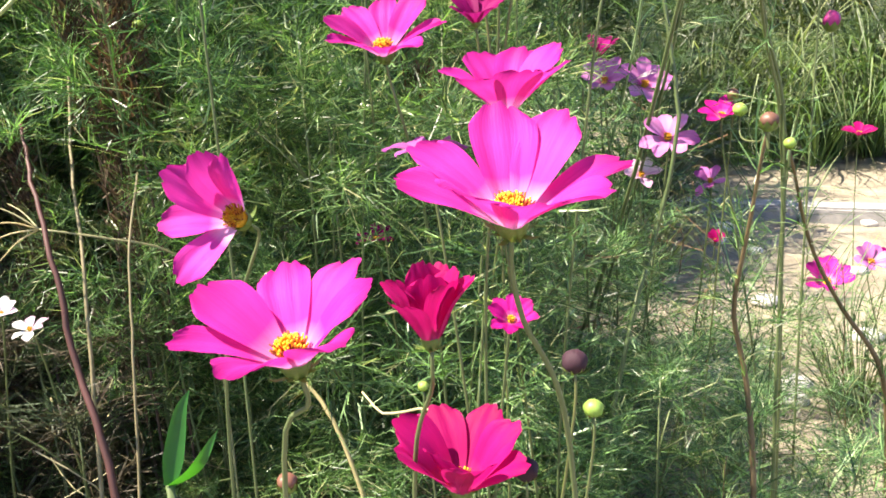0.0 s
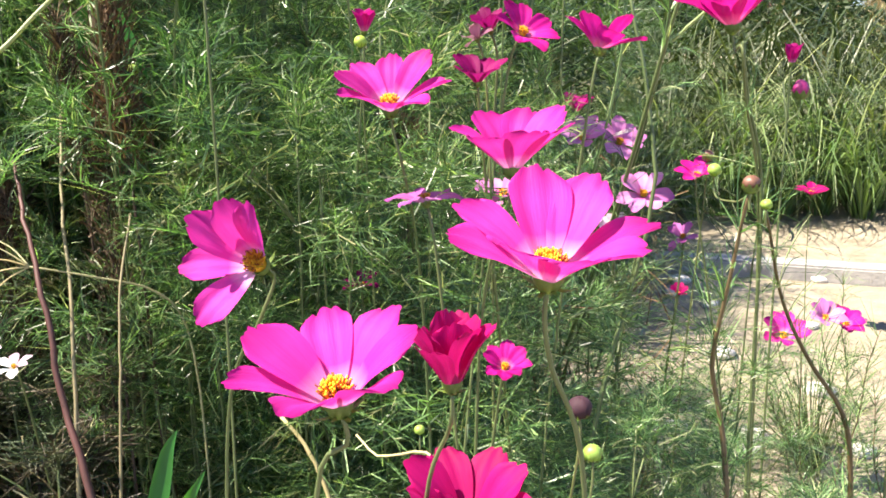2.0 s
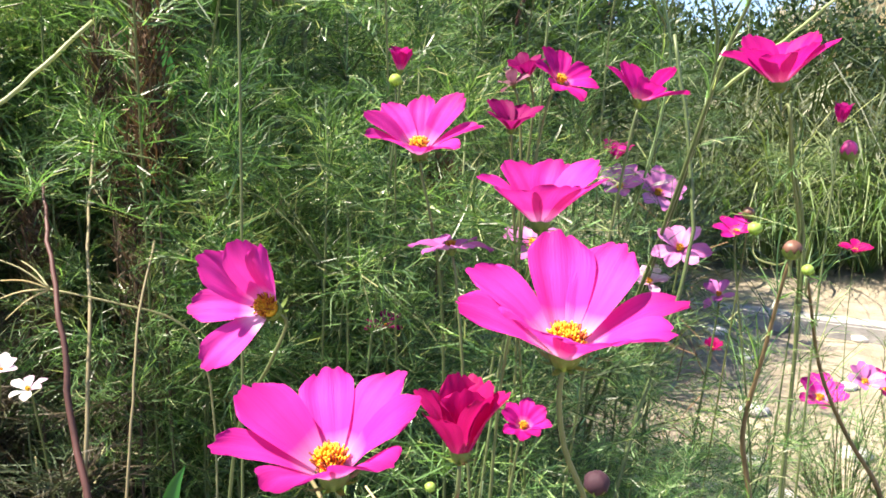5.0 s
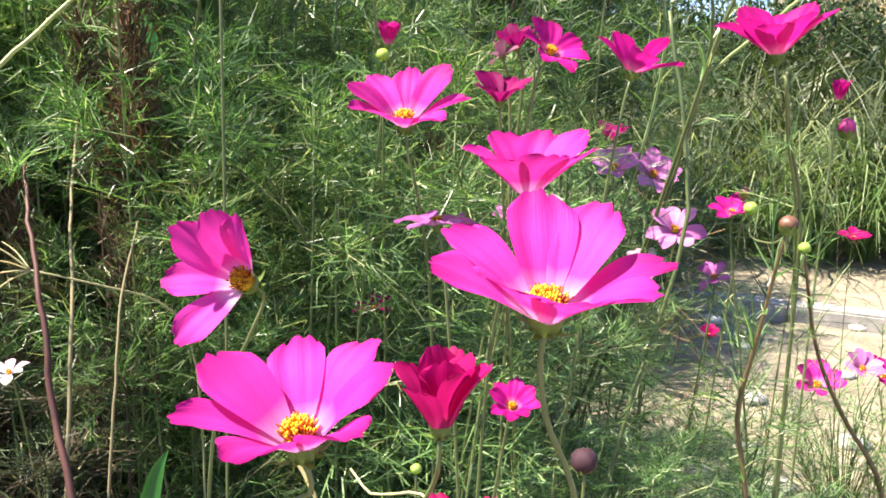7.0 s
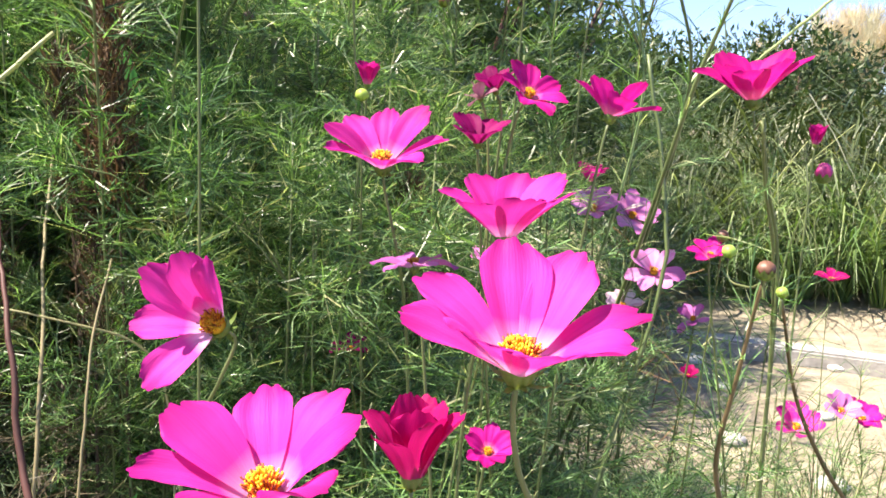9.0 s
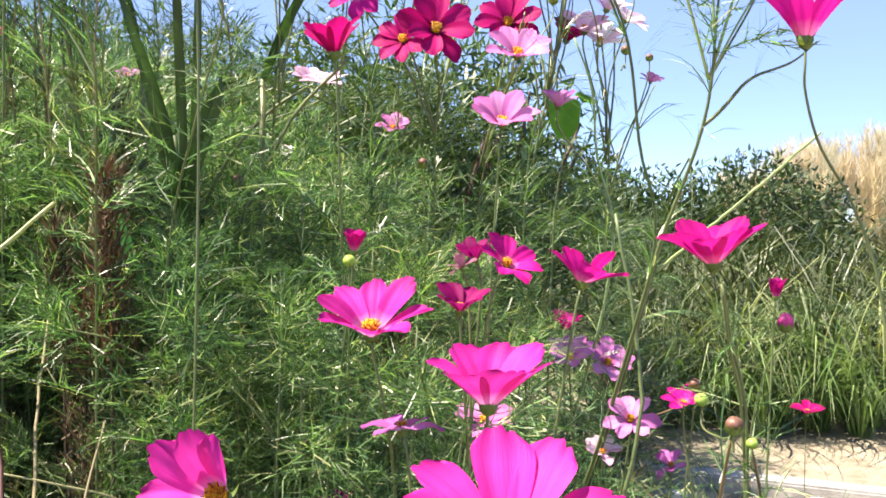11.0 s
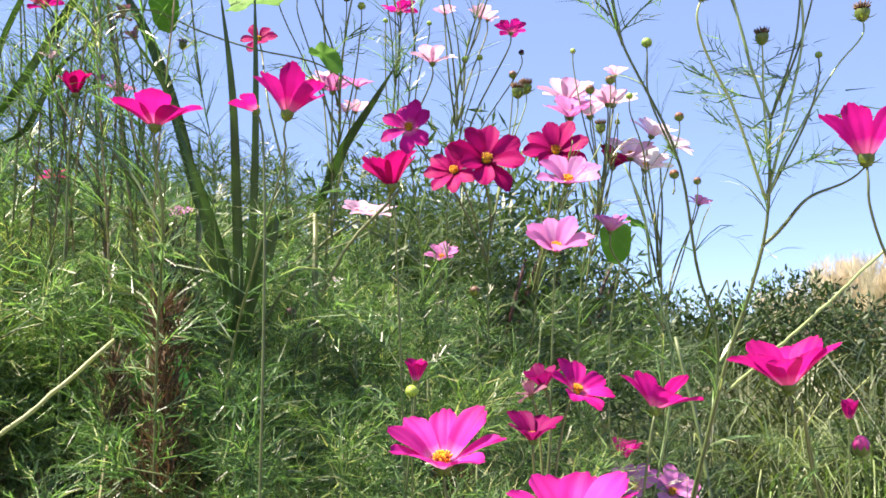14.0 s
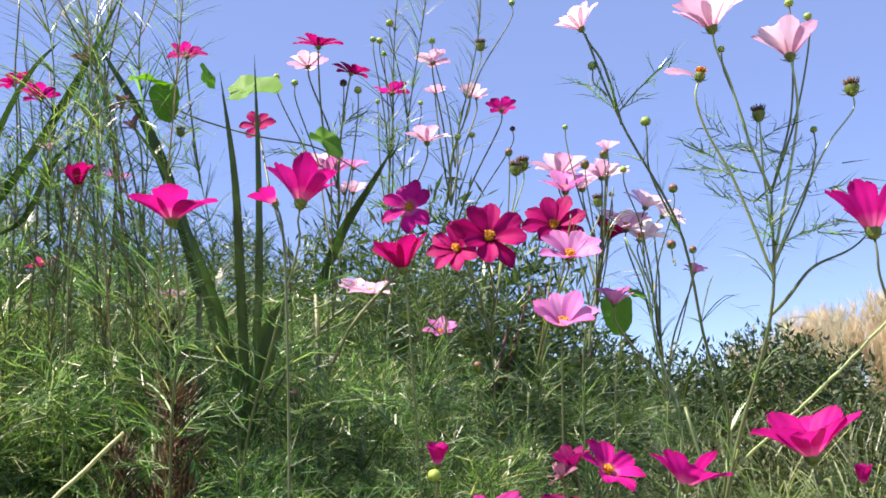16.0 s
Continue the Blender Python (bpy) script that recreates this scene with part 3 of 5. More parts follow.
def bud(head, size, colour, axis=(0, 0, 1), base=None, via=(), leaves=0, thick=0.0012, stem_mat=None):
    COUNT[0] += 1
    rng = np.random.default_rng(1000 + COUNT[0])
    head = np.array(head, float)
    if base is None:
        base = (head[0] + rng.uniform(-0.06, 0.06), head[1] + rng.uniform(0.02, 0.12), 0.0)
    thing = root("cosmos_bud", base, BUD_WORDS[colour], "flower bud", "cosmos buds")
    stalk_of(thing, stem_points(head - unit(axis) * size * 0.45, axis, base, via), base, rng, thick, leaves, mat=stem_mat)
    hd = part("bud", BUDS[colour], thing, facing(head - np.array(base), axis, rng.uniform(0, 3), size))
    sepals(hd, BUD_SEPAL)
    if colour in ("magenta", "rose", "brown"):
        part("calyx", BUD_CUP, hd, None, "green calyx")
    return thing


def seed_head(head, size, axis=(0, 0, 1), base=None, via=()):
    COUNT[0] += 1
    rng = np.random.default_rng(1000 + COUNT[0])
    head = np.array(head, float)
    if base is None:
        base = (head[0] + rng.uniform(-0.06, 0.06), head[1] + rng.uniform(0.02, 0.12), 0.0)
    thing = root("cosmos_seed_head", base, "brown ripening cosmos seed head with green sepals on a stem", "seed head", "cosmos seed heads")
    stalk_of(thing, stem_points(head - unit(axis) * size * 0.3, axis, base, via), base, rng, 0.0012, 0, mat=STEM_PALE_SUNLIT)
    hd = part("seed_head", SEED_HEAD, thing, facing(head - np.array(base), axis, 0, size))
    part("calyx", CALYX_BIG, hd, Matrix.Scale(3.0, 4))
    sepals(hd, SEPAL_ME, 3.0)
    return thing


def trunk(*ways, r=0.0024, top=0.0011, mat=None, step=0.034, frond=0.10, start=0.1, kinds=None, foot=None, label="tall branching cosmos plant with thread-like leaves"):
    """A tall cosmos stem from the ground through the given places; more ways are its branches."""
    COUNT[0] += 1
    rng = np.random.default_rng(3000 + COUNT[0])
    first = np.array(ways[0], float)
    lead = (first[2] - first[1]) * (1, 1, 0) * min(1.2, 0.5 * first[1][2] / max(0.05, first[2][2] - first[1][2]))
    first[0] = first[1] * (1, 1, 0) - lead * min(1.0, 0.3 / (np.linalg.norm(lead) + 1e-9)) if foot is None else foot
    ways = (first, *ways[1:])
    base = first[0].copy()
    thing = root("cosmos_plant", base, label, "plant", "tall cosmos plants")
    for k, w in enumerate(ways):
        st, lv = Geo(), Geo()
        pts = spline(np.array(w, float) - base, 5 + 5 * len(w))
        f = 1.0 if k == 0 else 0.6
        q = np.linspace(0, 1, len(pts))[:, None]
        pts += 0.006 * np.sin(q * rng.uniform(7, 12, 3) + rng.uniform(0, 6.3, 3)) * np.sin(q * math.pi) * (1, 1, 0.2)
        leafy_stem(st, lv, rng, pts, r * f, top * f, step, frond, start, 6, kinds)
        part("stem" if k == 0 else "branch", st.mesh("stem", mat or STEM), thing)
        if lv.n:
            part("foliage", lv.mesh("foliage", LEAF, False), thing)["kind"] = "stuff"
    return thing


# ---------- ground ----------
def ground_height(x, y):
    return 0.03 * noise.noise((x * 0.9, y * 0.9, 0.0)) + 0.012 * noise.noise((x * 4, y * 4, 3.0))


def build_ground():
    g = Geo()
    radii = [0.0] + [0.25 * 1.17 ** k for k in range(62)]
    n = 72
    vs = [(0, 1.5, ground_height(0, 1.5))]
    for r in radii[1:]:
        for i in range(n):
            w = 2 * math.pi * i / n
            x, y = r * math.cos(w), 1.5 + r * math.sin(w)
            vs.append((x, y, ground_height(x, y) if r < 40 else 0.0))
    fs = [[0, 1 + i, 1 + (i + 1) % n] for i in range(n)]
    for j in range(len(radii) - 2):
        o = 1 + j * n
        fs += [[o + i, o + n + i, o + n + (i + 1) % n, o + (i + 1) % n] for i in range(n)]
    g.add(vs, fs)
    return tagged(new("ground", g.mesh("ground", SOIL)), "pale sandy soil with patches of sod", "ground", kind="structure")


build_ground()

def edge_x(y):
    """Where the thicket ends and the bare sand begins."""
    return -0.03 + 0.225 * y


def build_bed():
    """Dark soil under the thicket, thinning out raggedly at its rim."""
    g = Geo()
    n, rings = 96, 22
    vs = []
    for j in range(rings + 1):
        f = (j / rings) ** 0.7
        for i in range(n):
            a = 2 * math.pi * i / n
            y = 1.72 + 1.55 * math.sin(a) * f
            half = 0.36 * y + 0.34
            mid = edge_x(y) - 0.08 - half
            x = mid + half * math.cos(a) * f * (1 + 0.10 * noise.noise((math.cos(a) * 4, math.sin(a) * 4, 2)))
            vs.append((x, y, ground_height(x, y) + 0.022 * (1 - f ** 4) - 0.012 * f ** 6 + 0.02 * noise.noise((x * 6, y * 6, 1)) * (1 - f ** 6)))
    fs = [[j * n + i, j * n + (i + 1) % n, (j + 1) * n + (i + 1) % n, (j + 1) * n + i] for j in range(rings) for i in range(n)]
    g.add(vs, [q[::-1] for q in fs])
    return tagged(new("flower_bed", g.mesh("flower_bed", HUMUS)), "dark soil under the flowers", "soil", kind="structure")


build_bed()

# ---------- the thicket ----------
NEAR, FAR, LEGGY = [], [], []
for k, (sp, fr) in enumerate(((0.16, 0.088), (0.18, 0.082), (0.15, 0.094), (0.20, 0.086))):
    st, lv = grow_plant(200 + k, 1.0, sp, fr, 3, 9, 12)
    NEAR.append((st.mesh("stem", STEM), lv.mesh("foliage", LEAF, False), lv.mesh("foliage", DEAD_SHADED_LEAF, False)))
    st, lv = grow_plant(230 + k, 1.0, sp * 1.1, fr * 1.4, 3, 7, 8)
    sl, ll = grow_plant(260 + k, 1.0, sp * 1.1, fr, 3, 8, 11, 0.66)
    LEGGY.append((sl.mesh("stem", STEM), ll.mesh("foliage", LEAF, False)))
    FAR.append((st.mesh("stem", STEM), lv.mesh("foliage", LEAF, False), lv.mesh("foliage", BANK, False)))


def bush(x, y, h, turn, kind, dead=False, wide=1.0, leggy=False):
    thing = root("cosmos_plant", (x, y, 0.0), "withered bushy plant with thread leaves, darkened for shade" if dead else "bushy cosmos plant with feathery thread-like green leaves", "plant", "bushy cosmos plants")
    thing.matrix_basis = Matrix.Translation((x, y, 0)) @ Matrix.Rotation(turn, 4, "Z") @ Matrix.Diagonal((wide, wide, h, 1))
    proto = (LEGGY if leggy else NEAR if y < 1.42 else FAR)[kind]
    part("branching_stem", proto[0], thing)
    # dead picks the darker leaf mesh, which also stands in for shade
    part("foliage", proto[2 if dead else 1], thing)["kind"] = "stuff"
    return thing


def crown_line(x, y):
    """How tall the thicket stands at a place; 0 where the ground is bare."""
    edge = edge_x(y)
    if x > edge:
        return 0.0
    h = float(np.interp(y, [0.45, 0.7, 1.0, 1.4, 1.9, 2.6], [0.42, 0.58, 0.86, 1.10, 1.14, 1.18]))
    if x < -0.3 * y and y > 1.5:
        h *= 1.0 + 0.28 * min(1, (-x - 0.3 * y) / 0.25)
    fall = min(1.0, max(0.0, (edge - x) / 0.70))
    if x < -0.3 * y and y < 1.25:
        h *= 0.85
    hollow = 1.0 + 0.22 * min(0.25, noise.noise((x * 3.4, y * 3.0, 7.0)))
    return h * hollow * (0.30 + 0.70 * fall)


rng = np.random.default_rng(77)
yy = 0.55
while yy < 2.35:
    step = 0.15 + 0.035 * yy
    xx = -0.62 * yy - 0.3
    while xx < 0.25 * yy + 0.2:
        x, y = xx + rng.uniform(-0.06, 0.06), yy + rng.uniform(-0.07, 0.07)
        h = crown_line(x, y)
        if -0.56 * y < x < -0.25 * y and y < 1.5:
            h *= 0.0 if y < 1.02 else 0.5
        if h > 0.2 and (edge_x(y) - x > 0.13 or rng.random() < 0.45):
            # far more dark-leaved plants to the left, painting the shade there
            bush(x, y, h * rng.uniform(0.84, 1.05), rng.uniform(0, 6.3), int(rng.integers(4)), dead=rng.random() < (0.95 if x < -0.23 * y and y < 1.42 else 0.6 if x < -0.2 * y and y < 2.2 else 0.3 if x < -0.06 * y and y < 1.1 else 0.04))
        xx += step
    yy += step * 0.92
DRY = lv.mesh("foliage", DRY_LEAF, False)
for x, y, h in ((-0.12, 0.80, 0.46),):
    thing = bush(x, y, h, x * 23, 3)
    thing["label"] = "withered cosmos plant with dry tan thread leaves"
    thing.children[1].data = DRY
# dead undergrowth at the left end of the bed, its dark colour painting shade
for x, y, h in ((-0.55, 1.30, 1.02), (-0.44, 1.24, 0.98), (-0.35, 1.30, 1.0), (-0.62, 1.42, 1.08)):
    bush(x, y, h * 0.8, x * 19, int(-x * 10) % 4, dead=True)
# leggy plants of the left end, leafy only at the top
rng = np.random.default_rng(55)
for k in range(16):
    y = 1.26 + 0.44 * (k % 8) / 8 + rng.uniform(-0.03, 0.03)
    x = -(0.36 + 0.12 * (k // 8)) * y + rng.uniform(-0.07, 0.07)
    bush(x, y, float(np.interp(y, [1.2, 1.3, 1.7], [1.12, 1.17, 1.30])) * rng.uniform(0.92, 1.05) * (0.96 if k < 8 else 1), rng.uniform(0, 6.3), k % 4, leggy=True)
# tall bushes added at the left end, mostly out of view, to shade it
for x, y, h in ((-0.90, 1.20, 1.22), (-0.94, 1.02, 1.18), (-0.86, 1.40, 1.30), (-1.04, 1.24, 1.28), (-1.00, 1.44, 1.32), (-0.88, 0.86, 1.15), (-1.06, 0.95, 1.2), (-0.69, 1.02, 1.08), (-0.76, 1.14, 1.18), (-0.82, 1.30, 1.22)):
    bush(x, y, h, x * 29, int(-x * 100) % 4, wide=1.1)
# low bright tufts at the rim of the sand
for x, y, h in ((0.12, 0.72, 0.62), (0.19, 0.80, 0.56), (0.09, 0.60, 0.56), (0.17, 0.92, 0.60), (0.24, 0.98, 0.52)):
    bush(x, y, h, x * 37, int(x * 100) % 4, wide=0.8)
# feathery growth before the shrubs
for k in range(17):
    thing = bush(-2.4 + 0.165 * k, 2.85 + 0.16 * (k % 3), 1.60 + 0.07 * math.sin(k * 1.9) - 0.14 * max(0, k - 13), k * 1.7, k % 4, True, 1.8)
    tagged(thing, "dark green feathery shrub behind the flower bed", "shrub", "feathery shrubs")
# lush tufts in the open
for x, y, h in ((-0.21, 1.36, 1.12), (-0.05, 1.38, 1.12), (0.05, 1.30, 1.06), (-0.17, 1.02, 0.92), (-0.04, 1.04, 0.88), (-0.25, 1.13, 0.97), (-0.14, 1.15, 1.00), (-0.29, 1.21, 1.02), (-0.08, 1.22, 1.03), (-0.22, 1.04, 0.95), (-0.26, 1.30, 1.12), (-0.12, 1.10, 1.02), (-0.18, 1.25, 1.10), (-0.20, 0.96, 0.93), (-0.10, 0.97, 0.92)):
    bush(x, y, h, x * 17, int(x * 100) % 4, wide=0.9)

# ---------- far growth ----------
def leaf_mass(name, label, category, mat, spots, count, size, seed, kind="", slim=0.12, deep=0.72):
    """A shrub or hedge: many small leaves gathered in clumps over a woody core."""
    rng = np.random.default_rng(seed)
    g = Geo()
    spots = np.array(spots, float)
    vol = spots[:, 3] * spots[:, 4]
    pick = rng.choice(len(spots), count, p=vol / vol.sum())
    for i in pick:
        cx, cy, cz, rx, rz = spots[i]
        d = unit(rng.normal(0, 1, 3))
        d[2] = abs(d[2]) if rng.random() < 0.75 else d[2]
        rad = rng.uniform(deep, 1.06) * (1 + 0.16 * noise.noise(Vector((d[0] * 3 + cx, d[1] * 3, d[2] * 3 + cx * 2))))
        o = np.array([cx, cy, cz]) + d * (rx, rx, rz) * rad
        o[2] = max(o[2], 0.02)
        w = unit(rng.normal(0, 1, 3) + d * 0.6 + (0, 0, 0.3))
        s = unit(np.cross(w, rng.normal(0, 1, 3)))
        ln = size * rng.uniform(0.6, 1.4)
        g.add([o, o + w * ln * 0.45 + s * ln * slim, o + w * ln, o + w * ln * 0.45 - s * ln * slim], [[0, 1, 2, 3]])
    thing = root(name, (float(spots[:, 0].mean()), float(spots[:, 1].mean()), 0.0), label, category, kind=kind)
    off = np.array(thing.location)
    g.v = [np.concatenate(g.v) - off]
    part("leafage", g.mesh("leafage", mat, False), thing)["kind"] = "stuff"
    core = Geo()
    for cx, cy, cz, rx, rz in spots:
        for k in range(5):
            a = rng.uniform(0, 6.3)
            tip = np.array([cx + math.cos(a) * rx * 0.7, cy + math.sin(a) * rx * 0.7, cz + rz * rng.uniform(0.3, 0.8)])
            tube(core, spline([np.array([cx, cy, 0.0]) - off, np.array([cx, cy, cz * 0.6]) * 0.5 + tip * 0.5 - off, tip - off], 5), 0.02, 0.005, 5)
    part("woody_branch", core.mesh("woody_branch", STALK), thing)["kind"] = "stuff"
    return thing


for k in range(7):
    x = -3.7 + 0.62 * k
    leaf_mass("bank_shrub", "dense feathery green shrub behind the flowers", "shrub", BANK,
              [(x, 3.2 + 0.2 * (k % 2), 0.66, 0.50, 0.96 + 0.08 * math.sin(k * 2.3)), (x + 0.25, 3.5, 0.7, 0.5, 0.9)], 13000 if k > 2 else 3500, 0.062, 300 + k, slim=0.085, deep=0.5)["group"] = "shrubs behind the bed"
leaf_mass("hedge", "long dark green hedge beyond the flower bed", "hedge", HEDGE,
          [(-5 + 0.85 * k, 7.0 + 0.3 * math.sin(k * 1.7), 0.65, 0.85, 0.78 + 0.12 * math.sin(k * 2.1)) for k in range(10)], 92000, 0.058, 321, slim=0.17, deep=0.5)


def pampas(x, y, h, n, seed):
    """A tuft of tall pale plume grass."""
    rng = np.random.default_rng(seed)
    thing = root("pampas_grass", (x, y, 0.0), "tall tuft of dry tan plume grass", "grass", "plume grass tufts")
    lf = Geo()
    for k in range(160):
        a, ln = rng.uniform(0, 6.3), h * rng.uniform(0.5, 0.95)
        d = np.array([math.cos(a), math.sin(a), 0]) * ln * rng.uniform(0.15, 0.6)
        blade(lf, spline([d * 0.1, d * 0.5 + (0, 0, ln * 0.6), d + (0, 0, ln * rng.uniform(0.4, 0.8))], 5), 0.02)
    part("leaf_tuft", lf.mesh("leaf_tuft", STRAW, False), thing)["kind"] = "stuff"
    for k in range(n):
        a = rng.uniform(0, 6.3)
        d = np.array([math.cos(a), math.sin(a), 0]) * rng.uniform(0.05, 0.5)
        hh = h * rng.uniform(0.72, 1.05)
        pl = Geo()
        pts = spline([d * 0.2, d * 0.6 + (0, 0, hh * 0.6), d + (0, 0, hh)], 12)
        tube(pl, pts, 0.006, 0.003, 4)
        for q in range(300):
            f = rng.uniform(0.45, 1.0)
            o = pts[min(11, int(f * 11.99))] + rng.normal(0, 0.032, 3)
            w = unit(rng.normal(0, 0.28, 3) + (0, 0, 0.9))
            thread_leaf(pl, [o, o + w * rng.uniform(0.10, 0.24)], 0.007, unit(np.cross(w, rng.normal(0, 1, 3))))
        part("plume", pl.mesh("plume", PLUME, False), thing)
    return thing


for k, (x, y, h) in enumerate(((4.25, 11.9, 1.3), (4.8, 11.6, 1.6), (5.4, 12.2, 1.75), (6.0, 11.8, 1.85), (6.7, 12.4, 1.9))):
    pampas(x, y, h * 1.1, 40, 400 + k)


def tussock_meshes(seed, n, mat, width=0.006):
    rng = np.random.default_rng(seed)
    g = Geo()
    for k in range(n):
        a, ln = rng.uniform(0, 6.3), rng.uniform(0.55, 1.15)
        d = np.array([math.cos(a), math.sin(a), 0])
        out = rng.uniform(0.4, 1.5) * ln
        foot = d * rng.uniform(0, 0.12)
        top = ln * rng.uniform(0.6, 0.95)
        blade(g, spline([foot, foot + d * out * 0.3 + (0, 0, top * 0.75), foot + d * out * 0.7 + (0, 0, top), foot + d * out * 1.1 + (0, 0, top * rng.uniform(0.3, 0.85))], 7), width * rng.uniform(0.7, 1.4))
    return g.mesh("grass_blade", mat, False)


TUSSOCK = [tussock_meshes(500 + k, 135, GRASS, 0.014) for k in range(3)]


def tussock(x, y, h, k, wide=1.0):
    thing = root("grass_tussock", (x, y, 0.0), "arching tussock of long green grass with dry tips", "grass", "grass tussocks")
    thing.matrix_basis = Matrix.Translation((x, y, 0)) @ Matrix.Rotation(k * 1.3, 4, "Z") @ Matrix.Rotation(0.32 * math.sin(k * 2.1), 4, "X") @ Matrix.Diagonal((h * wide, h * wide, h, 1))
    part("grass_blade", TUSSOCK[k % 3], thing)["kind"] = "stuff"


rng = np.random.default_rng(31)
k = 0
for row, (y, h) in enumerate(((4.55, 0.62), (4.9, 0.85), (5.3, 1.0), (5.8, 1.05), (6.3, 1.1))):
    x = 1.25 + 0.05 * row
    while x < 2.1 + 0.55 * y:
        tussock(x + rng.uniform(-0.1, 0.1), y + rng.uniform(-0.15, 0.15), h * rng.uniform(0.7, 1.05) * (0.93 if x > 0.32 * y else 1), k)
        x += rng.uniform(0.34, 0.48)
        k += 1
for x, y, h in ((1.1, 4.9, 0.95), (0.85, 4.4, 0.85), (1.35, 5.6, 1.05)):
    bush(x, y, h * (0.92 if x > 0.32 * y else 1), x * 31, int(x * 10) % 4, True, 1.6)
for x, y, h in ((0.95, 4.3, 0.4), (0.62, 3.2, 0.38), (0.86, 3.75, 0.45), (0.50, 2.55, 0.34), (0.80, 1.75, 0.2)):
    tussock(x, y, h, k, 1.2)
    k += 1

for x, y, h in ((1.0, 4.25, 0.62), (1.7, 4.25, 0.68)):
    bush(x, y, h, x * 13, int(x * 10) % 4, True, 1.5)
# lush blades bowed out over the rim of the bank
LUSH = [tussock_meshes(540 + k, 60, BLADE_LUSH, 0.020) for k in range(2)]
for k in range(9):
    x, y, h = 1.30 + 0.15 * k, 4.22 + 0.10 * math.sin(k * 2.3), 0.50 + 0.10 * math.sin(k * 1.7)
    thing = root("grass_tuft", (x, y, 0.0), "tuft of broad green grass blades bowed over", "grass", "green grass tufts")
    thing.matrix_basis = Matrix.Translation((x, y, 0)) @ Matrix.Rotation(k * 2.1, 4, "Z") @ Matrix.Diagonal((h, h, h, 1))
    part("grass_blade", LUSH[k % 2], thing)["kind"] = "stuff"
PALE_TUFT = [tussock_meshes(520 + k, 60, BLADE_ARCH, 0.012) for k in range(2)]
for x, y, h in ((1.55, 4.42, 0.78), (1.95, 4.40, 0.9), (2.3, 4.5, 0.85), (2.65, 4.5, 0.95), (3.0, 4.6, 0.85), (1.2, 4.45, 0.7)):
    thing = root("grass_tuft", (x, y, 0.0), "tuft of long pale arching grass blades beyond the sand", "grass", "pale grass tufts")
    thing.matrix_basis = Matrix.Translation((x, y, 0)) @ Matrix.Rotation(x * 3.7, 4, "Z") @ Matrix.Diagonal((h, h, h * 0.9, 1))
    part("grass_blade", PALE_TUFT[int(x * 10) % 2], thing)["kind"] = "stuff"

# ---------- kerb across the sand ----------
def kerb():
    a, b = np.array([0.72, 3.46]), np.array([3.2, 2.42])
    d = (b - a) / np.linalg.norm(b - a)
    n = np.array([-d[1], d[0]])
    whole = np.linalg.norm(b - a)
    holder = tagged(new("kerb"), "low weathered grey concrete edging across the sand", "kerb", kind="structure")
    holder.location = (a[0], a[1], 0)
    count = 5
    me = bpy.data.meshes.new("kerb_stone")
    bm = bmesh.new()
    bmesh.ops.create_cube(bm, size=1.0)
    bmesh.ops.scale(bm, vec=(whole / count - 0.008, 0.10, 0.12), verts=bm.verts)
    bmesh.ops.bevel(bm, geom=bm.edges[:], offset=0.008, segments=2, affect="EDGES")
    bm.to_mesh(me)
    me.materials.append(STONE)
    for i in range(count):
        c = d * whole * (i + 0.5) / count
        part("kerb_stone", me, holder, Matrix.Translation((c[0], c[1], 0.0)) @ Matrix.Rotation(math.atan2(d[1], d[0]), 4, "Z"))


kerb()

# ---------- reed and broad blades ----------
def reed():
    base = np.array((-0.289, 1.097, 0.866))
    base[2] = 0.0
    thing = root("reed_plant", base, "tall reed with long strap-shaped dark green leaves", "reed")
    st = Geo()
    tube(st, spline(np.array([base, (-0.285, 1.087, 0.944), (-0.287, 1.072, 1.062)]) - base, 12), 0.005, 0.004, 8)
    part("stem", st.mesh("stem", STEM), thing)
    ways = (
        (((-0.295, 1.082, 0.984), (-0.312, 1.046, 1.113), (-0.350, 1.007, 1.262), (-0.393, 0.968, 1.334)), 0.011),
        (((-0.278, 1.082, 0.984), (-0.278, 1.053, 1.139), (-0.277, 1.017, 1.264), (-0.288, 0.992, 1.381)), 0.015),
        (((-0.269, 1.070, 0.997), (-0.254, 1.033, 1.136), (-0.248, 1.007, 1.261), (-0.248, 0.990, 1.400)), 0.012),
        (((-0.285, 1.084, 0.971), (-0.288, 1.031, 1.072), (-0.311, 0.978, 1.172), (-0.327, 0.973, 1.215)), 0.015),
        (((-0.278, 1.082, 0.984), (-0.251, 1.069, 1.088), (-0.231, 1.065, 1.121), (-0.217, 1.065, 1.124)), 0.022),
        (((-0.282, 1.087, 0.944), (-0.267, 1.059, 1.009), (-0.231, 1.028, 1.090), (-0.224, 1.023, 1.134)), 0.02),
    )
    for w, width in ways:
        g = Geo()
        blade(g, spline(np.array(w) - base, 16), width * 0.78, 0.45, 3.0, side=(1, 0.25, 0))
        part("leaf", g.mesh("leaf", BLADE), thing)


reed()


def reed_at(name, label, ways, mat=None, fold=0.4, sharp=2.5):
    """A lone strap-leaved stem; each way is a leaf, from its foot on."""
    base = np.array(ways[0][0][0], float)
    base[2] = 0.0
    thing = root(name, base, label, "reed")
    st = Geo()
    foot = np.array(ways[0][0][0], float)
    tube(st, spline(np.array([base, base * 0.5 + foot * 0.5, foot]) - base, 9), 0.006, 0.004, 6)
    part("stem", st.mesh("stem", STEM), thing)
    for w, width in ways:
        g = Geo()
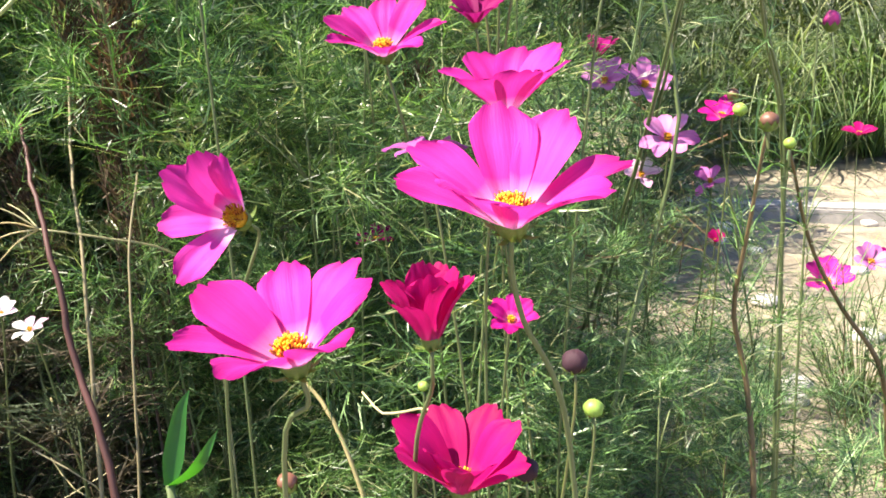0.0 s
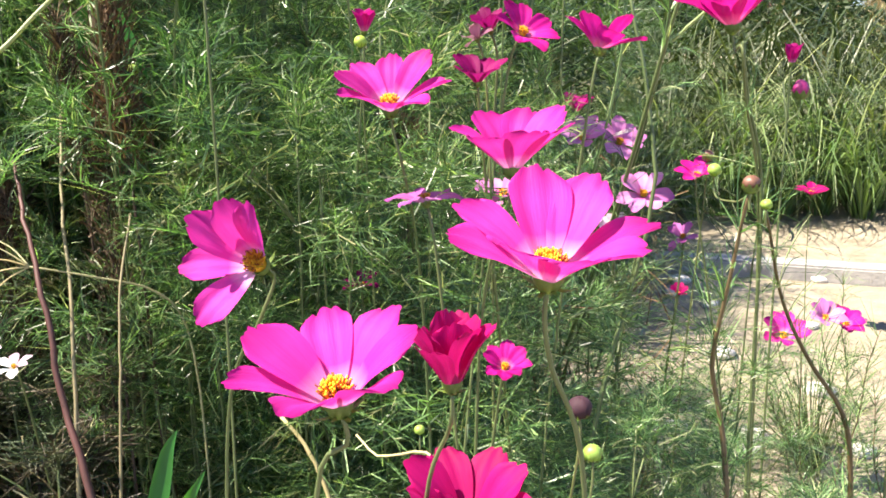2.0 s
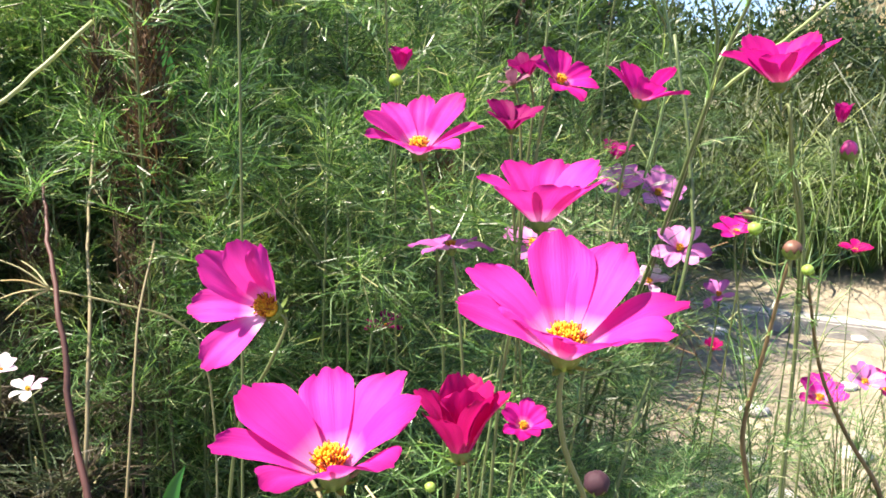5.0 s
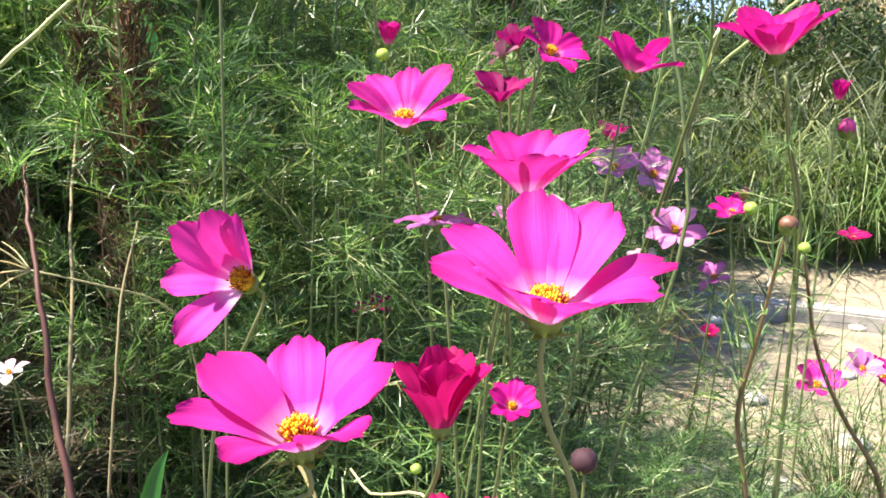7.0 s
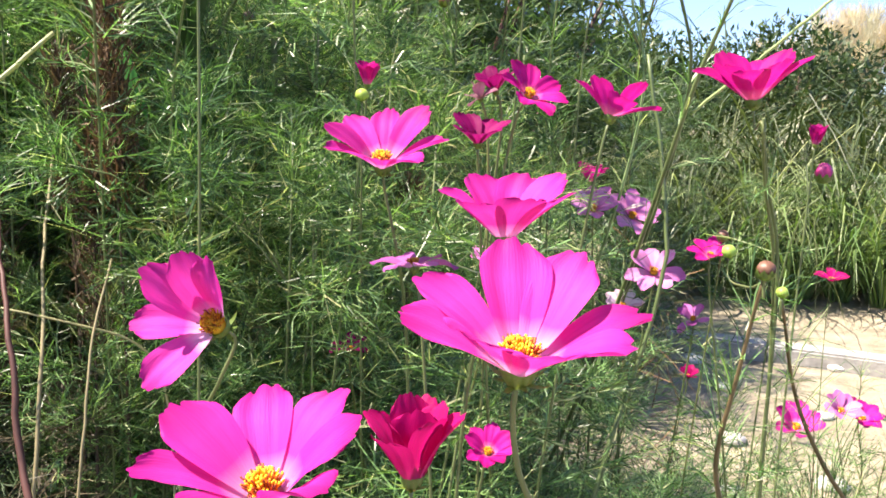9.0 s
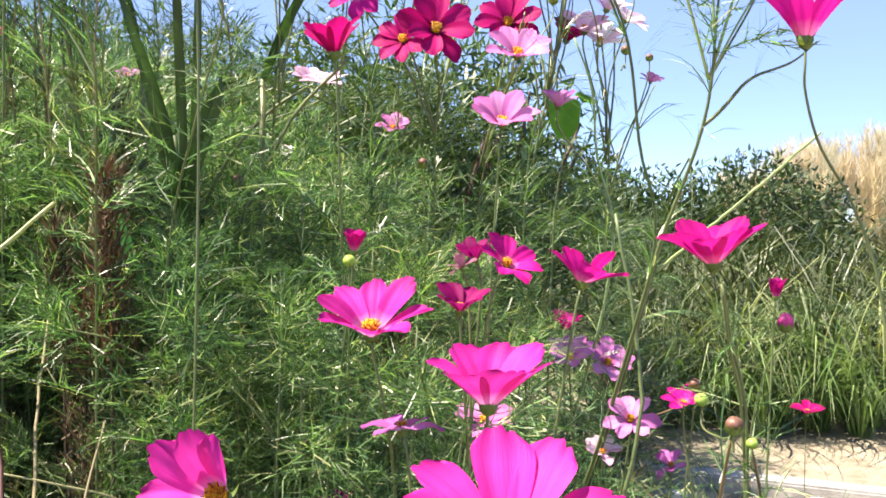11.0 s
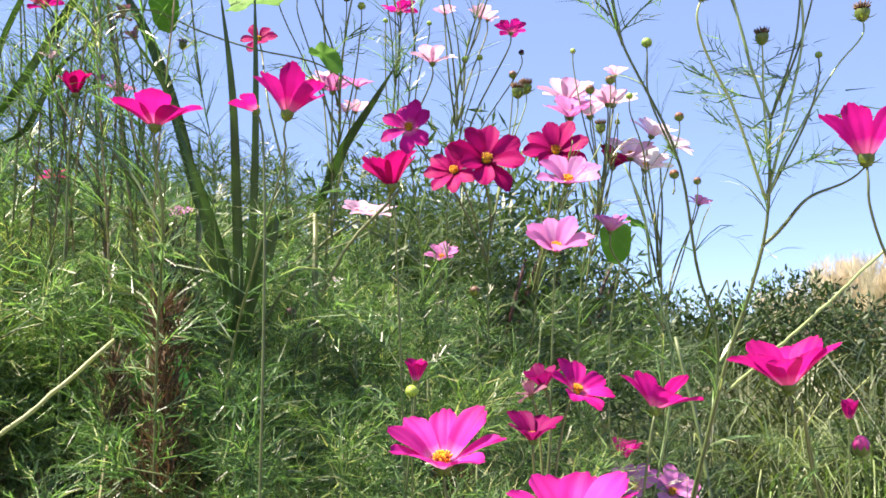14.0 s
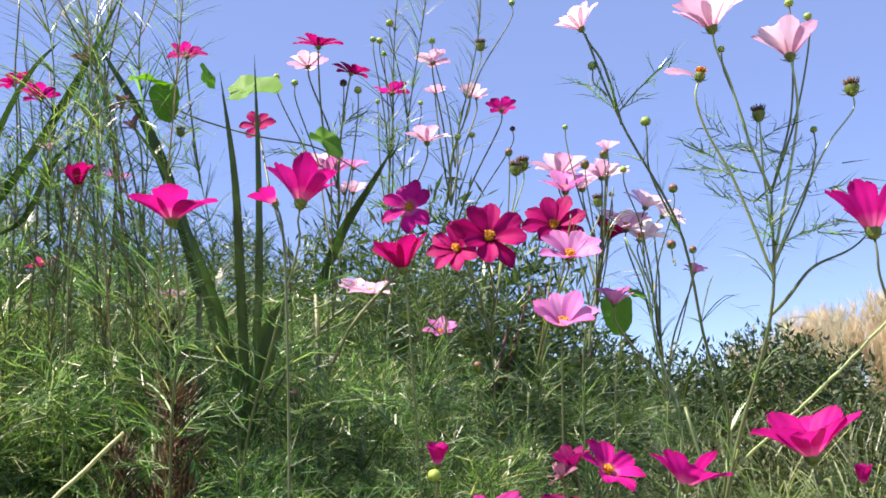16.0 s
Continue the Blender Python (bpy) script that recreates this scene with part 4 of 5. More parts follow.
        blade(g, spline(np.array((foot, *w[1:])) - base, 14), width, fold, sharp, side=(1, 0.3, 0.1))
        part("leaf", g.mesh("leaf", mat or BLADE), thing)
    return thing


reed_at("reed_plant", "reed with dark leaves slanting up against the sky", (
    (((-0.673, 1.217, 1.238), (-0.573, 1.167, 1.338), (-0.507, 1.132, 1.412), (-0.425, 1.105, 1.555)), 0.010),
    (((-0.673, 1.217, 1.238), (-0.609, 1.161, 1.376), (-0.553, 1.127, 1.446), (-0.515, 1.120, 1.480)), 0.008),
    (((-0.673, 1.217, 1.238), (-0.592, 1.154, 1.297), (-0.546, 1.142, 1.360), (-0.487, 1.124, 1.450)), 0.009),
    (((-0.673, 1.217, 1.238), (-0.576, 1.161, 1.254), (-0.529, 1.146, 1.330), (-0.480, 1.138, 1.367)), 0.008),
), None, 0.4, 4.0)
reed_at("reed_plant", "bent reed with a bright green drooping leaf", (
    (((-0.384, 1.080, 0.989), (-0.361, 1.060, 0.976), (-0.332, 1.041, 0.931), (-0.316, 1.042, 0.892)), 0.024),
    (((-0.384, 1.080, 0.989), (-0.394, 1.081, 0.956), (-0.400, 1.084, 0.876), (-0.403, 1.087, 0.796)), 0.018),
), BLADE_BRIGHT, 0.3)
reed_at("reed_plant", "low reed shoot with upright green leaves", (
    (((-0.257, 0.701, 0.535), (-0.250, 0.712, 0.571), (-0.243, 0.720, 0.599), (-0.236, 0.725, 0.612)), 0.018),
    (((-0.257, 0.701, 0.535), (-0.226, 0.689, 0.561), (-0.208, 0.697, 0.587)), 0.014),
), BLADE_BRIGHT, 0.3)
reed_at("reed_plant", "slanting reed leaf rising out of the flowers", (
    (((-0.202, 1.167, 1.143), (-0.161, 1.131, 1.223), (-0.122, 1.101, 1.273), (-0.092, 1.083, 1.314)), 0.014),
), None, 0.4)
reed_at("reed_plant", "slim reed with upright leaves in the foliage", (
    (((-0.332, 1.133, 0.704), (-0.352, 1.149, 0.821), (-0.372, 1.161, 0.921), (-0.411, 1.174, 0.981)), 0.022),
    (((-0.332, 1.133, 0.704), (-0.318, 1.148, 0.815), (-0.321, 1.158, 0.909)), 0.018),
    (((-0.332, 1.133, 0.704), (-0.354, 1.104, 0.710), (-0.354, 1.077, 0.682)), 0.02),
), None, 0.4)
reed_at("pale_leaf", "pale withered grass leaf standing among the stems", (
    (((-0.269, 1.059, 0.688), (-0.266, 1.064, 0.714), (-0.246, 1.050, 0.740), (-0.215, 1.044, 0.758)), 0.026),
), BLADE_PALE, 0.3, 2.0)
reed_at("pale_leaf", "pale withered grass leaf standing among the stems", (
    (((-0.212, 1.220, 0.860), (-0.205, 1.229, 0.903), (-0.195, 1.235, 0.928)), 0.014),
), BLADE_PALE, 0.3, 2.0)


# ---------- stalks ----------
def stalk(ways, r, mat, name="dry_stalk", label="dry reddish-brown woody stalk", category="stalk", top=0.6, rooted=True):
    base = np.array(ways[0], float)
    if rooted:
        lean = unit((np.array(ways[1]) - base) * (1, 1, 0))
        base -= lean * base[2] * 0.3
        base[2] = 0.0
    thing = root(name, base, label, category)
    g = Geo()
    pts = spline(np.array([base, *ways] if rooted else ways) - base, 6 + 5 * len(ways))
    rng = np.random.default_rng(int(abs(base[0]) * 1000) + len(ways))
    pts[1:-1] += rng.normal(0, r * 0.18, (len(pts) - 2, 3))
    tube(g, pts, r, r * top, 8)
    stem = part("stem", g.mesh("stem", mat), thing)
    kg = Geo()
    kg.add(*knot(np.zeros(3), r * 1.18))
    me = kg.mesh("knot", mat)
    for i in range(3, len(pts) - 1, 3):
        part("knot", me, stem, Matrix.Translation(pts[i]) @ Matrix.Scale(1 - (1 - top) * i / (len(pts) - 1), 4))
    return thing


def knot(at, r):
    vs = [(0, 0, 1), (1, 0, 0), (0, 1, 0), (-1, 0, 0), (0, -1, 0), (0, 0, -1)]
    return np.array(vs) * r + at, [[0, 1, 2], [0, 2, 3], [0, 3, 4], [0, 4, 1], [5, 2, 1], [5, 3, 2], [5, 4, 3], [5, 1, 4]]


stalk(((-0.311, 0.709, 0.558), (-0.338, 0.746, 0.637), (-0.353, 0.773, 0.711), (-0.377, 0.813, 0.769), (-0.395, 0.850, 0.807), (-0.406, 0.872, 0.829)), 0.0046, STALK, top=0.35)
stalk(((-0.347, 0.780, 0.543), (-0.348, 0.801, 0.624), (-0.355, 0.840, 0.711), (-0.376, 0.898, 0.777), (-0.391, 0.972, 0.871)), 0.0025, STRAW_DULL, label="pale dry straw-coloured stalk")
stalk(((-0.295, 0.741, 0.555), (-0.293, 0.762, 0.637), (-0.295, 0.800, 0.720), (-0.291, 0.840, 0.781)), 0.0017, STRAW_DULL, label="thin pale dry stalk")
stalk(((-0.522, 0.887, 0.838), (-0.449, 0.914, 0.908), (-0.415, 0.932, 0.943), (-0.379, 0.950, 0.981)), 0.0028, BLADE_PALE, "bent_stem", "pale green leaning stem of a grass", "stem", 0.8)
stalk(((-0.320, 1.133, 0.872), (-0.243, 1.130, 0.928), (-0.160, 1.123, 1.088), (-0.091, 1.119, 1.165)), 0.0030, STEM, "bent_stem", "green stem leaning through the foliage", "stem", 0.7)
stalk(((-0.265, 1.189, 1.013), (-0.199, 1.179, 1.099), (-0.148, 1.174, 1.134)), 0.003, STEM, "bent_stem", "green stem leaning through the foliage", "stem", 0.7)
stalk(((0.230, 0.884, 0.925), (0.254, 0.837, 0.959), (0.291, 0.787, 1.005), (0.332, 0.758, 1.051)), 0.0015, STEM_PALE_SUNLIT, "bent_stem", "yellow-green cosmos stem leaning aside", "stem", 0.8, False)
stalk(((0.174, 0.885, 0.593), (0.205, 0.912, 0.680), (0.227, 0.922, 0.781), (0.221, 0.937, 0.868), (0.204, 0.962, 0.980)), 0.0026, STEM, "bare_stem", "thick upright green cosmos stem", "stem", 0.7)
stalk(((-0.121, 0.802, 0.513), (-0.135, 0.811, 0.545), (-0.161, 0.820, 0.579)), 0.003, STRAW, label="thin pale dry stalk")
stalk(((-0.007, 0.527, 0.653), (-0.021, 0.551, 0.666), (-0.057, 0.588, 0.648), (-0.073, 0.611, 0.654)), 0.0014, STRAW, label="bent pale straw among the stems")


def dry_weed(foot, top, width, seed, n):
    """A dead weed with brown seed clusters up its stalk."""
    rng = np.random.default_rng(seed)
    base = np.array([foot[0], foot[1], 0.0])
    foot, top = np.array(foot, float) - base, np.array(top, float) - base
    thing = root("dry_weed", base, "dead brown weed with crumbly seed clusters", "weed", "dry weeds")
    g = Geo()
    pts = spline(np.array([(0, 0, 0), foot * (1, 1, 0.9), foot * 0.5 + top * 0.5, top]), 14)
    tube(g, pts, 0.0022, 0.0012, 6)
    part("stem", g.mesh("stem", WEED_STEM), thing)
    s = Geo()
    for k in range(n):
        f = rng.uniform(0.25, 1.0)
        o = foot + (top - foot) * f + rng.normal(0, 1, 3) * width * (1.15 - 0.8 * f) * (1, 1, 0.5)
        w = unit(rng.normal(0, 1, 3) + (0, 0, 0.5))
        w = unit(w + (0, 0, 1.2))
        if k % 4 == 0:
            s.add(*knot(o, rng.uniform(0.0009, 0.0018)))
        else:
            ln = rng.uniform(0.012, 0.05)
            thread_leaf(s, [o, o + w * ln * 0.6, o + w * ln + rng.normal(0, 0.006, 3)], rng.uniform(0.001, 0.0024), unit(np.cross(w, rng.normal(0, 1, 3))))
    part("dry_foliage", s.mesh("dry_foliage", SEED, False), thing)["kind"] = "stuff"


dry_weed((-0.320, 0.958, 0.746), (-0.327, 0.948, 1.010), 0.014, 1, 1100)
dry_weed((-0.387, 1.009, 0.734), (-0.396, 1.001, 0.957), 0.012, 2, 550)
dry_weed((-0.354, 1.185, 0.824), (-0.392, 1.175, 1.114), 0.02, 3, 900)
dry_weed((-0.500, 1.042, 0.529), (-0.516, 1.100, 0.789), 0.012, 4, 900)
dry_weed((-0.351, 0.950, 0.569), (-0.369, 1.025, 0.912), 0.012, 5, 800)
dry_weed((-0.127, 1.071, 0.351), (-0.094, 1.142, 0.632), 0.025, 6, 1200)
dry_weed((-0.033, 1.084, 0.717), (-0.030, 1.080, 0.824), 0.02, 7, 700)


def finger_grass():
    """A grass stem whose seed spikes spread like fingers."""
    hub = np.array((-0.379, 0.812, 0.740))
    base = np.array((-0.271, 0.895, 0.665))
    base[2] = 0.0
    thing = root("finger_grass", base, "straw-coloured grass with seed spikes spread like fingers", "grass")
    g = Geo()
    tube(g, spline(np.array([base, (-0.263, 0.892, 0.653), (-0.284, 0.872, 0.695), (-0.330, 0.838, 0.721), hub]) - base, 22), 0.0016, 0.0009, 6)
    part("stem", g.mesh("stem", STRAW), thing)
    for tip in ((-0.426, 0.810, 0.768), (-0.417, 0.795, 0.751), (-0.426, 0.790, 0.731), (-0.414, 0.796, 0.715), (-0.416, 0.838, 0.760)):
        s = Geo()
        tube(s, spline(np.array([hub, (hub + np.array(tip)) / 2 + (0, 0, 0.004), tip]) - base, 8), 0.0009, 0.0005, 5)
        part("seed_spike", s.mesh("seed_spike", STRAW), thing)


finger_grass()


# ---------- litter of dead stems under the flowers ----------
def litter():
    rng = np.random.default_rng(90)
    g = Geo()
    for k in range(1500):
        y = rng.uniform(0.5, 2.4)
        x = rng.uniform(-0.6 * y - 0.2, edge_x(y) + 0.15)
        z = abs(rng.normal(0, 1)) * min(0.28, 0.2 * y)
        w = unit(rng.normal(0, 1, 3) * (1, 1, 0.7))
        o = np.array([x, y, z + 0.01])
        ln = rng.uniform(0.05, 0.22)
        thread_leaf(g, [o - w * ln * 0.5, o + rng.normal(0, 0.006, 3), o + w * ln * 0.5 + rng.normal(0, 0.012, 3)], rng.uniform(0.0015, 0.004), unit(np.cross(w, rng.normal(0, 1, 3))))
    ob = new("dead_stems", g.mesh("dead_stems", SEED, False))
    tagged(ob, "tangled dry stems and leaf litter under the plants", "litter", kind="stuff")


litter()


def straws():
    """Pale dry stems and curled threads caught among the lower leaves."""
    rng = np.random.default_rng(93)
    g = Geo()
    for k in range(900):
        y = rng.uniform(0.42, 1.5)
        x = rng.uniform(-0.5 * y, edge_x(y) + 0.12)
        z = rng.uniform(0.25, 0.9) * max(0.2, crown_line(min(x, edge_x(y) - 0.01), y))
        w = unit(rng.normal(0, 1, 3) * (1, 1, 1.2))
        o = np.array([x, y, z])
        ln = rng.uniform(0.04, 0.15)
        thread_leaf(g, spline([o - w * ln * 0.5, o + rng.normal(0, 0.008, 3), o + w * ln * 0.5 + rng.normal(0, 0.015, 3)], 5), rng.uniform(0.0009, 0.0022), unit(np.cross(w, rng.normal(0, 1, 3))))
    tagged(new("dry_straw", g.mesh("dry_straw", STRAW, False)), "pale dry straws caught among the lower leaves", "straw", kind="stuff")


straws()


# ---------- climbing vine ----------
def heart_leaf(size, seed):
    rng = np.random.default_rng(seed)
    vs, fs = [(0, 0, 0)], []
    n = 18
    for j in (1, 2):
        for i in range(n):
            a = 2 * math.pi * i / n
            r = (0.62 + 0.42 * math.cos(a) ** 3 if math.cos(a) > 0 else 0.62 - 0.22 * abs(math.cos(a)) ** 4 + 0.10 * abs(math.sin(2 * a))) * j / 2
            x, y = r * math.cos(a), r * math.sin(a) * 0.95
            vs.append((x * size, y * size, size * (0.16 * abs(y) - 0.18 * x * x + 0.04 * math.sin(5 * a + seed) * j)))
    fs = [[0, 1 + i, 1 + (i + 1) % n] for i in range(n)] + [[1 + i, 1 + n + i, 1 + n + (i + 1) % n, 1 + (i + 1) % n] for i in range(n)]
    g = Geo()
    g.add(vs, fs)
    return g.mesh("leaf", VINE)


def vine(ways, leaves, label):
    base = np.array(ways[0], float)
    base[2] = 0.0
    thing = root("vine", base, label, "vine")
    g = Geo()
    tube(g, spline(np.array([base, *ways]) - base, 8 + 6 * len(ways)), 0.0015, 0.0009, 6)
    part("stem", g.mesh("stem", STEM), thing)
    for k, (at, size, axis, spin) in enumerate(leaves):
        part("leaf", heart_leaf(size, k), thing, facing(np.array(at) - base, axis, spin))


vine(((-0.486, 1.079, 1.118), (-0.473, 1.057, 1.249), (-0.439, 1.038, 1.352), (-0.382, 1.034, 1.364), (-0.316, 1.036, 1.337), (-0.257, 1.037, 1.317), (-0.185, 1.038, 1.300), (-0.133, 1.041, 1.269)),
     (((-0.267, 1.029, 1.371), 0.044, (-0.2, -0.65, 0.6), 0.2), ((-0.310, 1.028, 1.386), 0.022, (0.9, -0.4, 0.2), 1.4), ((-0.176, 1.036, 1.310), 0.030, (0.45, -0.65, 0.5), -0.9), ((-0.386, 1.030, 1.389), 0.030, (0.1, -0.2, 1.0), 0.1), ((-0.360, 1.032, 1.368), 0.030, (-0.1, -0.9, -0.25), -1.6)),
     "twining vine with bright green heart-shaped leaves")
vine(((0.166, 1.128, 0.996), (0.176, 1.116, 1.064), (0.186, 1.106, 1.119)),
     (((0.170, 1.100, 1.101), 0.032, (-0.3, -0.9, 0.2), -1.5), ((0.196, 1.106, 1.118), 0.022, (0.3, -0.5, 0.8), 0.4)),
     "small vine with dark green rounded leaves")

# ---------- tall cosmos over the sand ----------
trunk(((0.230, 0.904, 0.000), (0.230, 0.884, 0.925), (0.242, 0.838, 1.015), (0.252, 0.815, 1.091), (0.256, 0.801, 1.173)),
      ((0.253, 0.830, 1.061), (0.292, 0.812, 1.099), (0.319, 0.798, 1.117), (0.338, 0.784, 1.132)), step=0.055, frond=0.055, start=0.5, r=0.0032, kinds=LONG_FRONDS, foot=(0.09, 1.5, 0.0))
trunk(((0.244, 0.969, 0.000), (0.244, 0.949, 0.955), (0.213, 0.915, 1.048), (0.186, 0.876, 1.159), (0.139, 0.870, 1.264), (0.108, 0.866, 1.359)), step=0.05, frond=0.055, start=0.45, r=0.0022, kinds=LONG_FRONDS, foot=(0.12, 1.5, 0.0))
trunk(((0.214, 1.052, 0.000), (0.214, 1.032, 0.955), (0.195, 1.017, 1.044), (0.183, 0.995, 1.118), (0.160, 0.987, 1.169)), step=0.04, frond=0.06, start=0.4, r=0.0022, kinds=LONG_FRONDS, mat=STEM_PALE_SUNLIT, foot=(0.08, 1.6, 0.0))
trunk(((0.225, 0.697, 0.000), (0.225, 0.677, 0.616), (0.217, 0.671, 0.683), (0.213, 0.648, 0.761), (0.216, 0.621, 0.827)), mat=STEM_RED, step=0.015, frond=0.055, start=0.2, r=0.0034, kinds=LONG_FRONDS, label="ruddy-stemmed cosmos with sparse thread leaves")
trunk(((0.383, 0.816, 0.000), (0.383, 0.796, 0.549), (0.341, 0.783, 0.630), (0.295, 0.741, 0.716), (0.258, 0.697, 0.796)), mat=STEM_RED, step=0.016, frond=0.06, start=0.2, r=0.0036, kinds=LONG_FRONDS, label="ruddy-stemmed cosmos with sparse thread leaves")
trunk(((0.254, 0.726, 0.000), (0.254, 0.706, 0.812), (0.229, 0.674, 0.886), (0.215, 0.647, 0.930)), step=0.06, frond=0.05, start=0.5, r=0.0022)


# ---------- sparse sprigs over the sand ----------
rng = np.random.default_rng(612)
for k in range(48):
    y = 0.66 + 1.50 * ((k + rng.uniform(0, 1)) / 48) ** 1.2
    x = edge_x(y) + 0.03 + rng.uniform(0.0, 0.52) * y
    h = (0.50 - 0.13 * y) * rng.uniform(0.7, 1.25) * (1.25 if k % 4 == 0 else 1)
    b = np.array([x, y, 0.0])
    lean = rng.normal(0, 0.07, 2)
    trunk((b, b + (lean[0] * 0.3, lean[1] * 0.3, h * 0.4), b + (lean[0] * 0.6, lean[1] * 0.6, h * 0.7), b + (lean[0], lean[1], h)),
          r=0.0017, top=0.0006, mat=STEM_RED if k % 3 else STEM, step=0.014, frond=0.06, start=0.15, kinds=LONG_FRONDS if k % 3 else FRONDS, label="sparse young cosmos plant with thread leaves over sand")

# ---------- stones on the sand ----------
for k in range(16):
    rng = np.random.default_rng(700 + k)
    x, y = rng.uniform(0.45, 1.5), rng.uniform(1.7, 3.2)
    if x < edge_x(y) + 0.1:
        continue
    bm = bmesh.new()
    bmesh.ops.create_icosphere(bm, subdivisions=2, radius=1.0)
    s = rng.uniform(0.012, 0.035)
    for v in bm.verts:
        v.co *= 1 + 0.25 * noise.noise(v.co * 1.3 + Vector((k * 3.1, 0, 0)))
        v.co = Vector((v.co.x * s * 1.3, v.co.y * s, v.co.z * s * 0.6))
    me = bpy.data.meshes.new("stone")
    bm.to_mesh(me)
    bm.free()
    me.shade_smooth()
    me.materials.append(PEBBLE)
    ob = tagged(new("stone", me), "small pale rounded stone lying on the sand", "stone", "stones on the sand")
    ob.location = (x, y, ground_height(x, y) + s * 0.3)

# ---------- thin crossing stems at the top of the thicket ----------
reed_at("reed_plant", "arching dark reed leaf bowed over the flowers", (
    (((-0.353, 1.171, 1.150), (-0.369, 1.134, 1.247), (-0.401, 1.108, 1.351), (-0.460, 1.081, 1.462)), 0.015),
), None, 0.4, 4.0)
stalk(((-0.429, 1.117, 1.182), (-0.434, 1.101, 1.278), (-0.441, 1.084, 1.382), (-0.479, 1.071, 1.466), (-0.508, 1.061, 1.529)), 0.0021, STRAW_DULL, label="thin withered flower stem bent by its weight", top=0.5)
stalk(((-0.459, 1.148, 1.188), (-0.447, 1.127, 1.307), (-0.455, 1.110, 1.406), (-0.425, 1.087, 1.539)), 0.0021, STEM_RED, label="thin ruddy flower stem without leaves", top=0.5)
stalk(((-0.513, 1.170, 1.186), (-0.493, 1.148, 1.314), (-0.472, 1.134, 1.392), (-0.405, 1.114, 1.497), (-0.385, 1.106, 1.539)), 0.0021, STRAW_DULL, label="thin withered flower stem bent by its weight", top=0.4)
stalk(((-0.564, 1.171, 1.188), (-0.547, 1.149, 1.317), (-0.488, 1.127, 1.436), (-0.514, 1.114, 1.516)), 0.0021, STEM_RED, label="thin ruddy flower stem without leaves", top=0.4)
stalk(((-0.601, 1.192, 1.193), (-0.587, 1.165, 1.353), (-0.585, 1.147, 1.455), (-0.576, 1.132, 1.542)), 0.0021, STEM, "bare_stem", "green stem rising through the flowers", "stem", 0.5)

rng = np.random.default_rng(818)
for k in range(9):
    x, y = -0.36 - 0.028 * k + rng.uniform(-0.02, 0.02), 1.10 + 0.02 * k + rng.uniform(-0.04, 0.04)
    lean = rng.normal(0, 0.055)
    trunk(((x, y, 0.0), (x + 0.2 * lean, y, 0.98), (x + 0.7 * lean, y - 0.05, 1.24), (x + 1.6 * lean, y - 0.08, 1.44 + rng.uniform(0, 0.12))),
          ((x + 0.5 * lean, y - 0.03, 1.16), (x + 0.5 * lean - 0.05, y - 0.05, 1.26), (x + 0.5 * lean - 0.07, y - 0.06, 1.36)),
          r=0.0021, top=0.0009, mat=(STRAW_DULL, STEM_RED, STEM)[k % 3], step=0.018, frond=0.062, start=0.55, kinds=LONG_FRONDS, label="tall ageing cosmos stem with dark thread leaves")

COUNT[0] = 500
# ---------- blooms, buds and seed heads ----------
trunk((((-0.365, 1.243, 0.0), (-0.365, 1.213, 1.022), (-0.331, 1.161, 1.199), (-0.354, 1.138, 1.344))), step=0.022, frond=0.085, r=0.0014, top=0.0008, kinds=LONG_FRONDS)
trunk((((0.242, 1.206, 0.0), (0.242, 1.176, 0.993), (0.227, 1.140, 1.092), (0.195, 1.065, 1.182))), step=0.019, frond=0.058, r=0.0015, top=0.0008, kinds=LONG_FRONDS)
trunk((((0.139, 1.182, 0.0), (0.139, 1.152, 1.040), (0.157, 1.112, 1.149), (0.174, 1.085, 1.250))), step=0.019, frond=0.058, r=0.0015, top=0.0008, kinds=LONG_FRONDS)
trunk((((0.071, 1.155, 0.0), (0.071, 1.125, 1.035), (0.105, 1.074, 1.146), (0.115, 1.063, 1.212))), step=0.019, frond=0.058, r=0.0015, top=0.0008, kinds=LONG_FRONDS)
trunk((((0.014, 1.120, 0.0), (0.014, 1.090, 1.070), (0.021, 1.061, 1.120))), step=0.019, frond=0.058, r=0.0015, top=0.0008, kinds=LONG_FRONDS)
trunk((((-0.033, 1.332, 0.0), (-0.033, 1.302, 1.087), (-0.017, 1.256, 1.299), (0.027, 1.199, 1.502), (0.034, 1.186, 1.579))), step=0.019, frond=0.058, r=0.0015, top=0.0008, kinds=LONG_FRONDS)
trunk((((-0.073, 1.353, 0.0), (-0.073, 1.323, 1.091), (-0.080, 1.234, 1.320), (-0.036, 1.185, 1.598))), step=0.019, frond=0.058, r=0.0015, top=0.0008, kinds=LONG_FRONDS)
trunk((((-0.119, 1.299, 0.0), (-0.119, 1.269, 1.120), (-0.103, 1.234, 1.321), (-0.087, 1.202, 1.507), (-0.076, 1.186, 1.600))), step=0.019, frond=0.058, r=0.0015, top=0.0008, kinds=LONG_FRONDS)
trunk((((-0.182, 1.201, 0.0), (-0.182, 1.171, 1.113), (-0.166, 1.125, 1.259), (-0.179, 1.092, 1.338))), step=0.019, frond=0.058, r=0.0015, top=0.0008, kinds=LONG_FRONDS)
trunk((((-0.219, 1.102, 0.0), (-0.219, 1.072, 1.105), (-0.216, 1.007, 1.188))), step=0.019, frond=0.058, r=0.0015, top=0.0008, kinds=LONG_FRONDS)
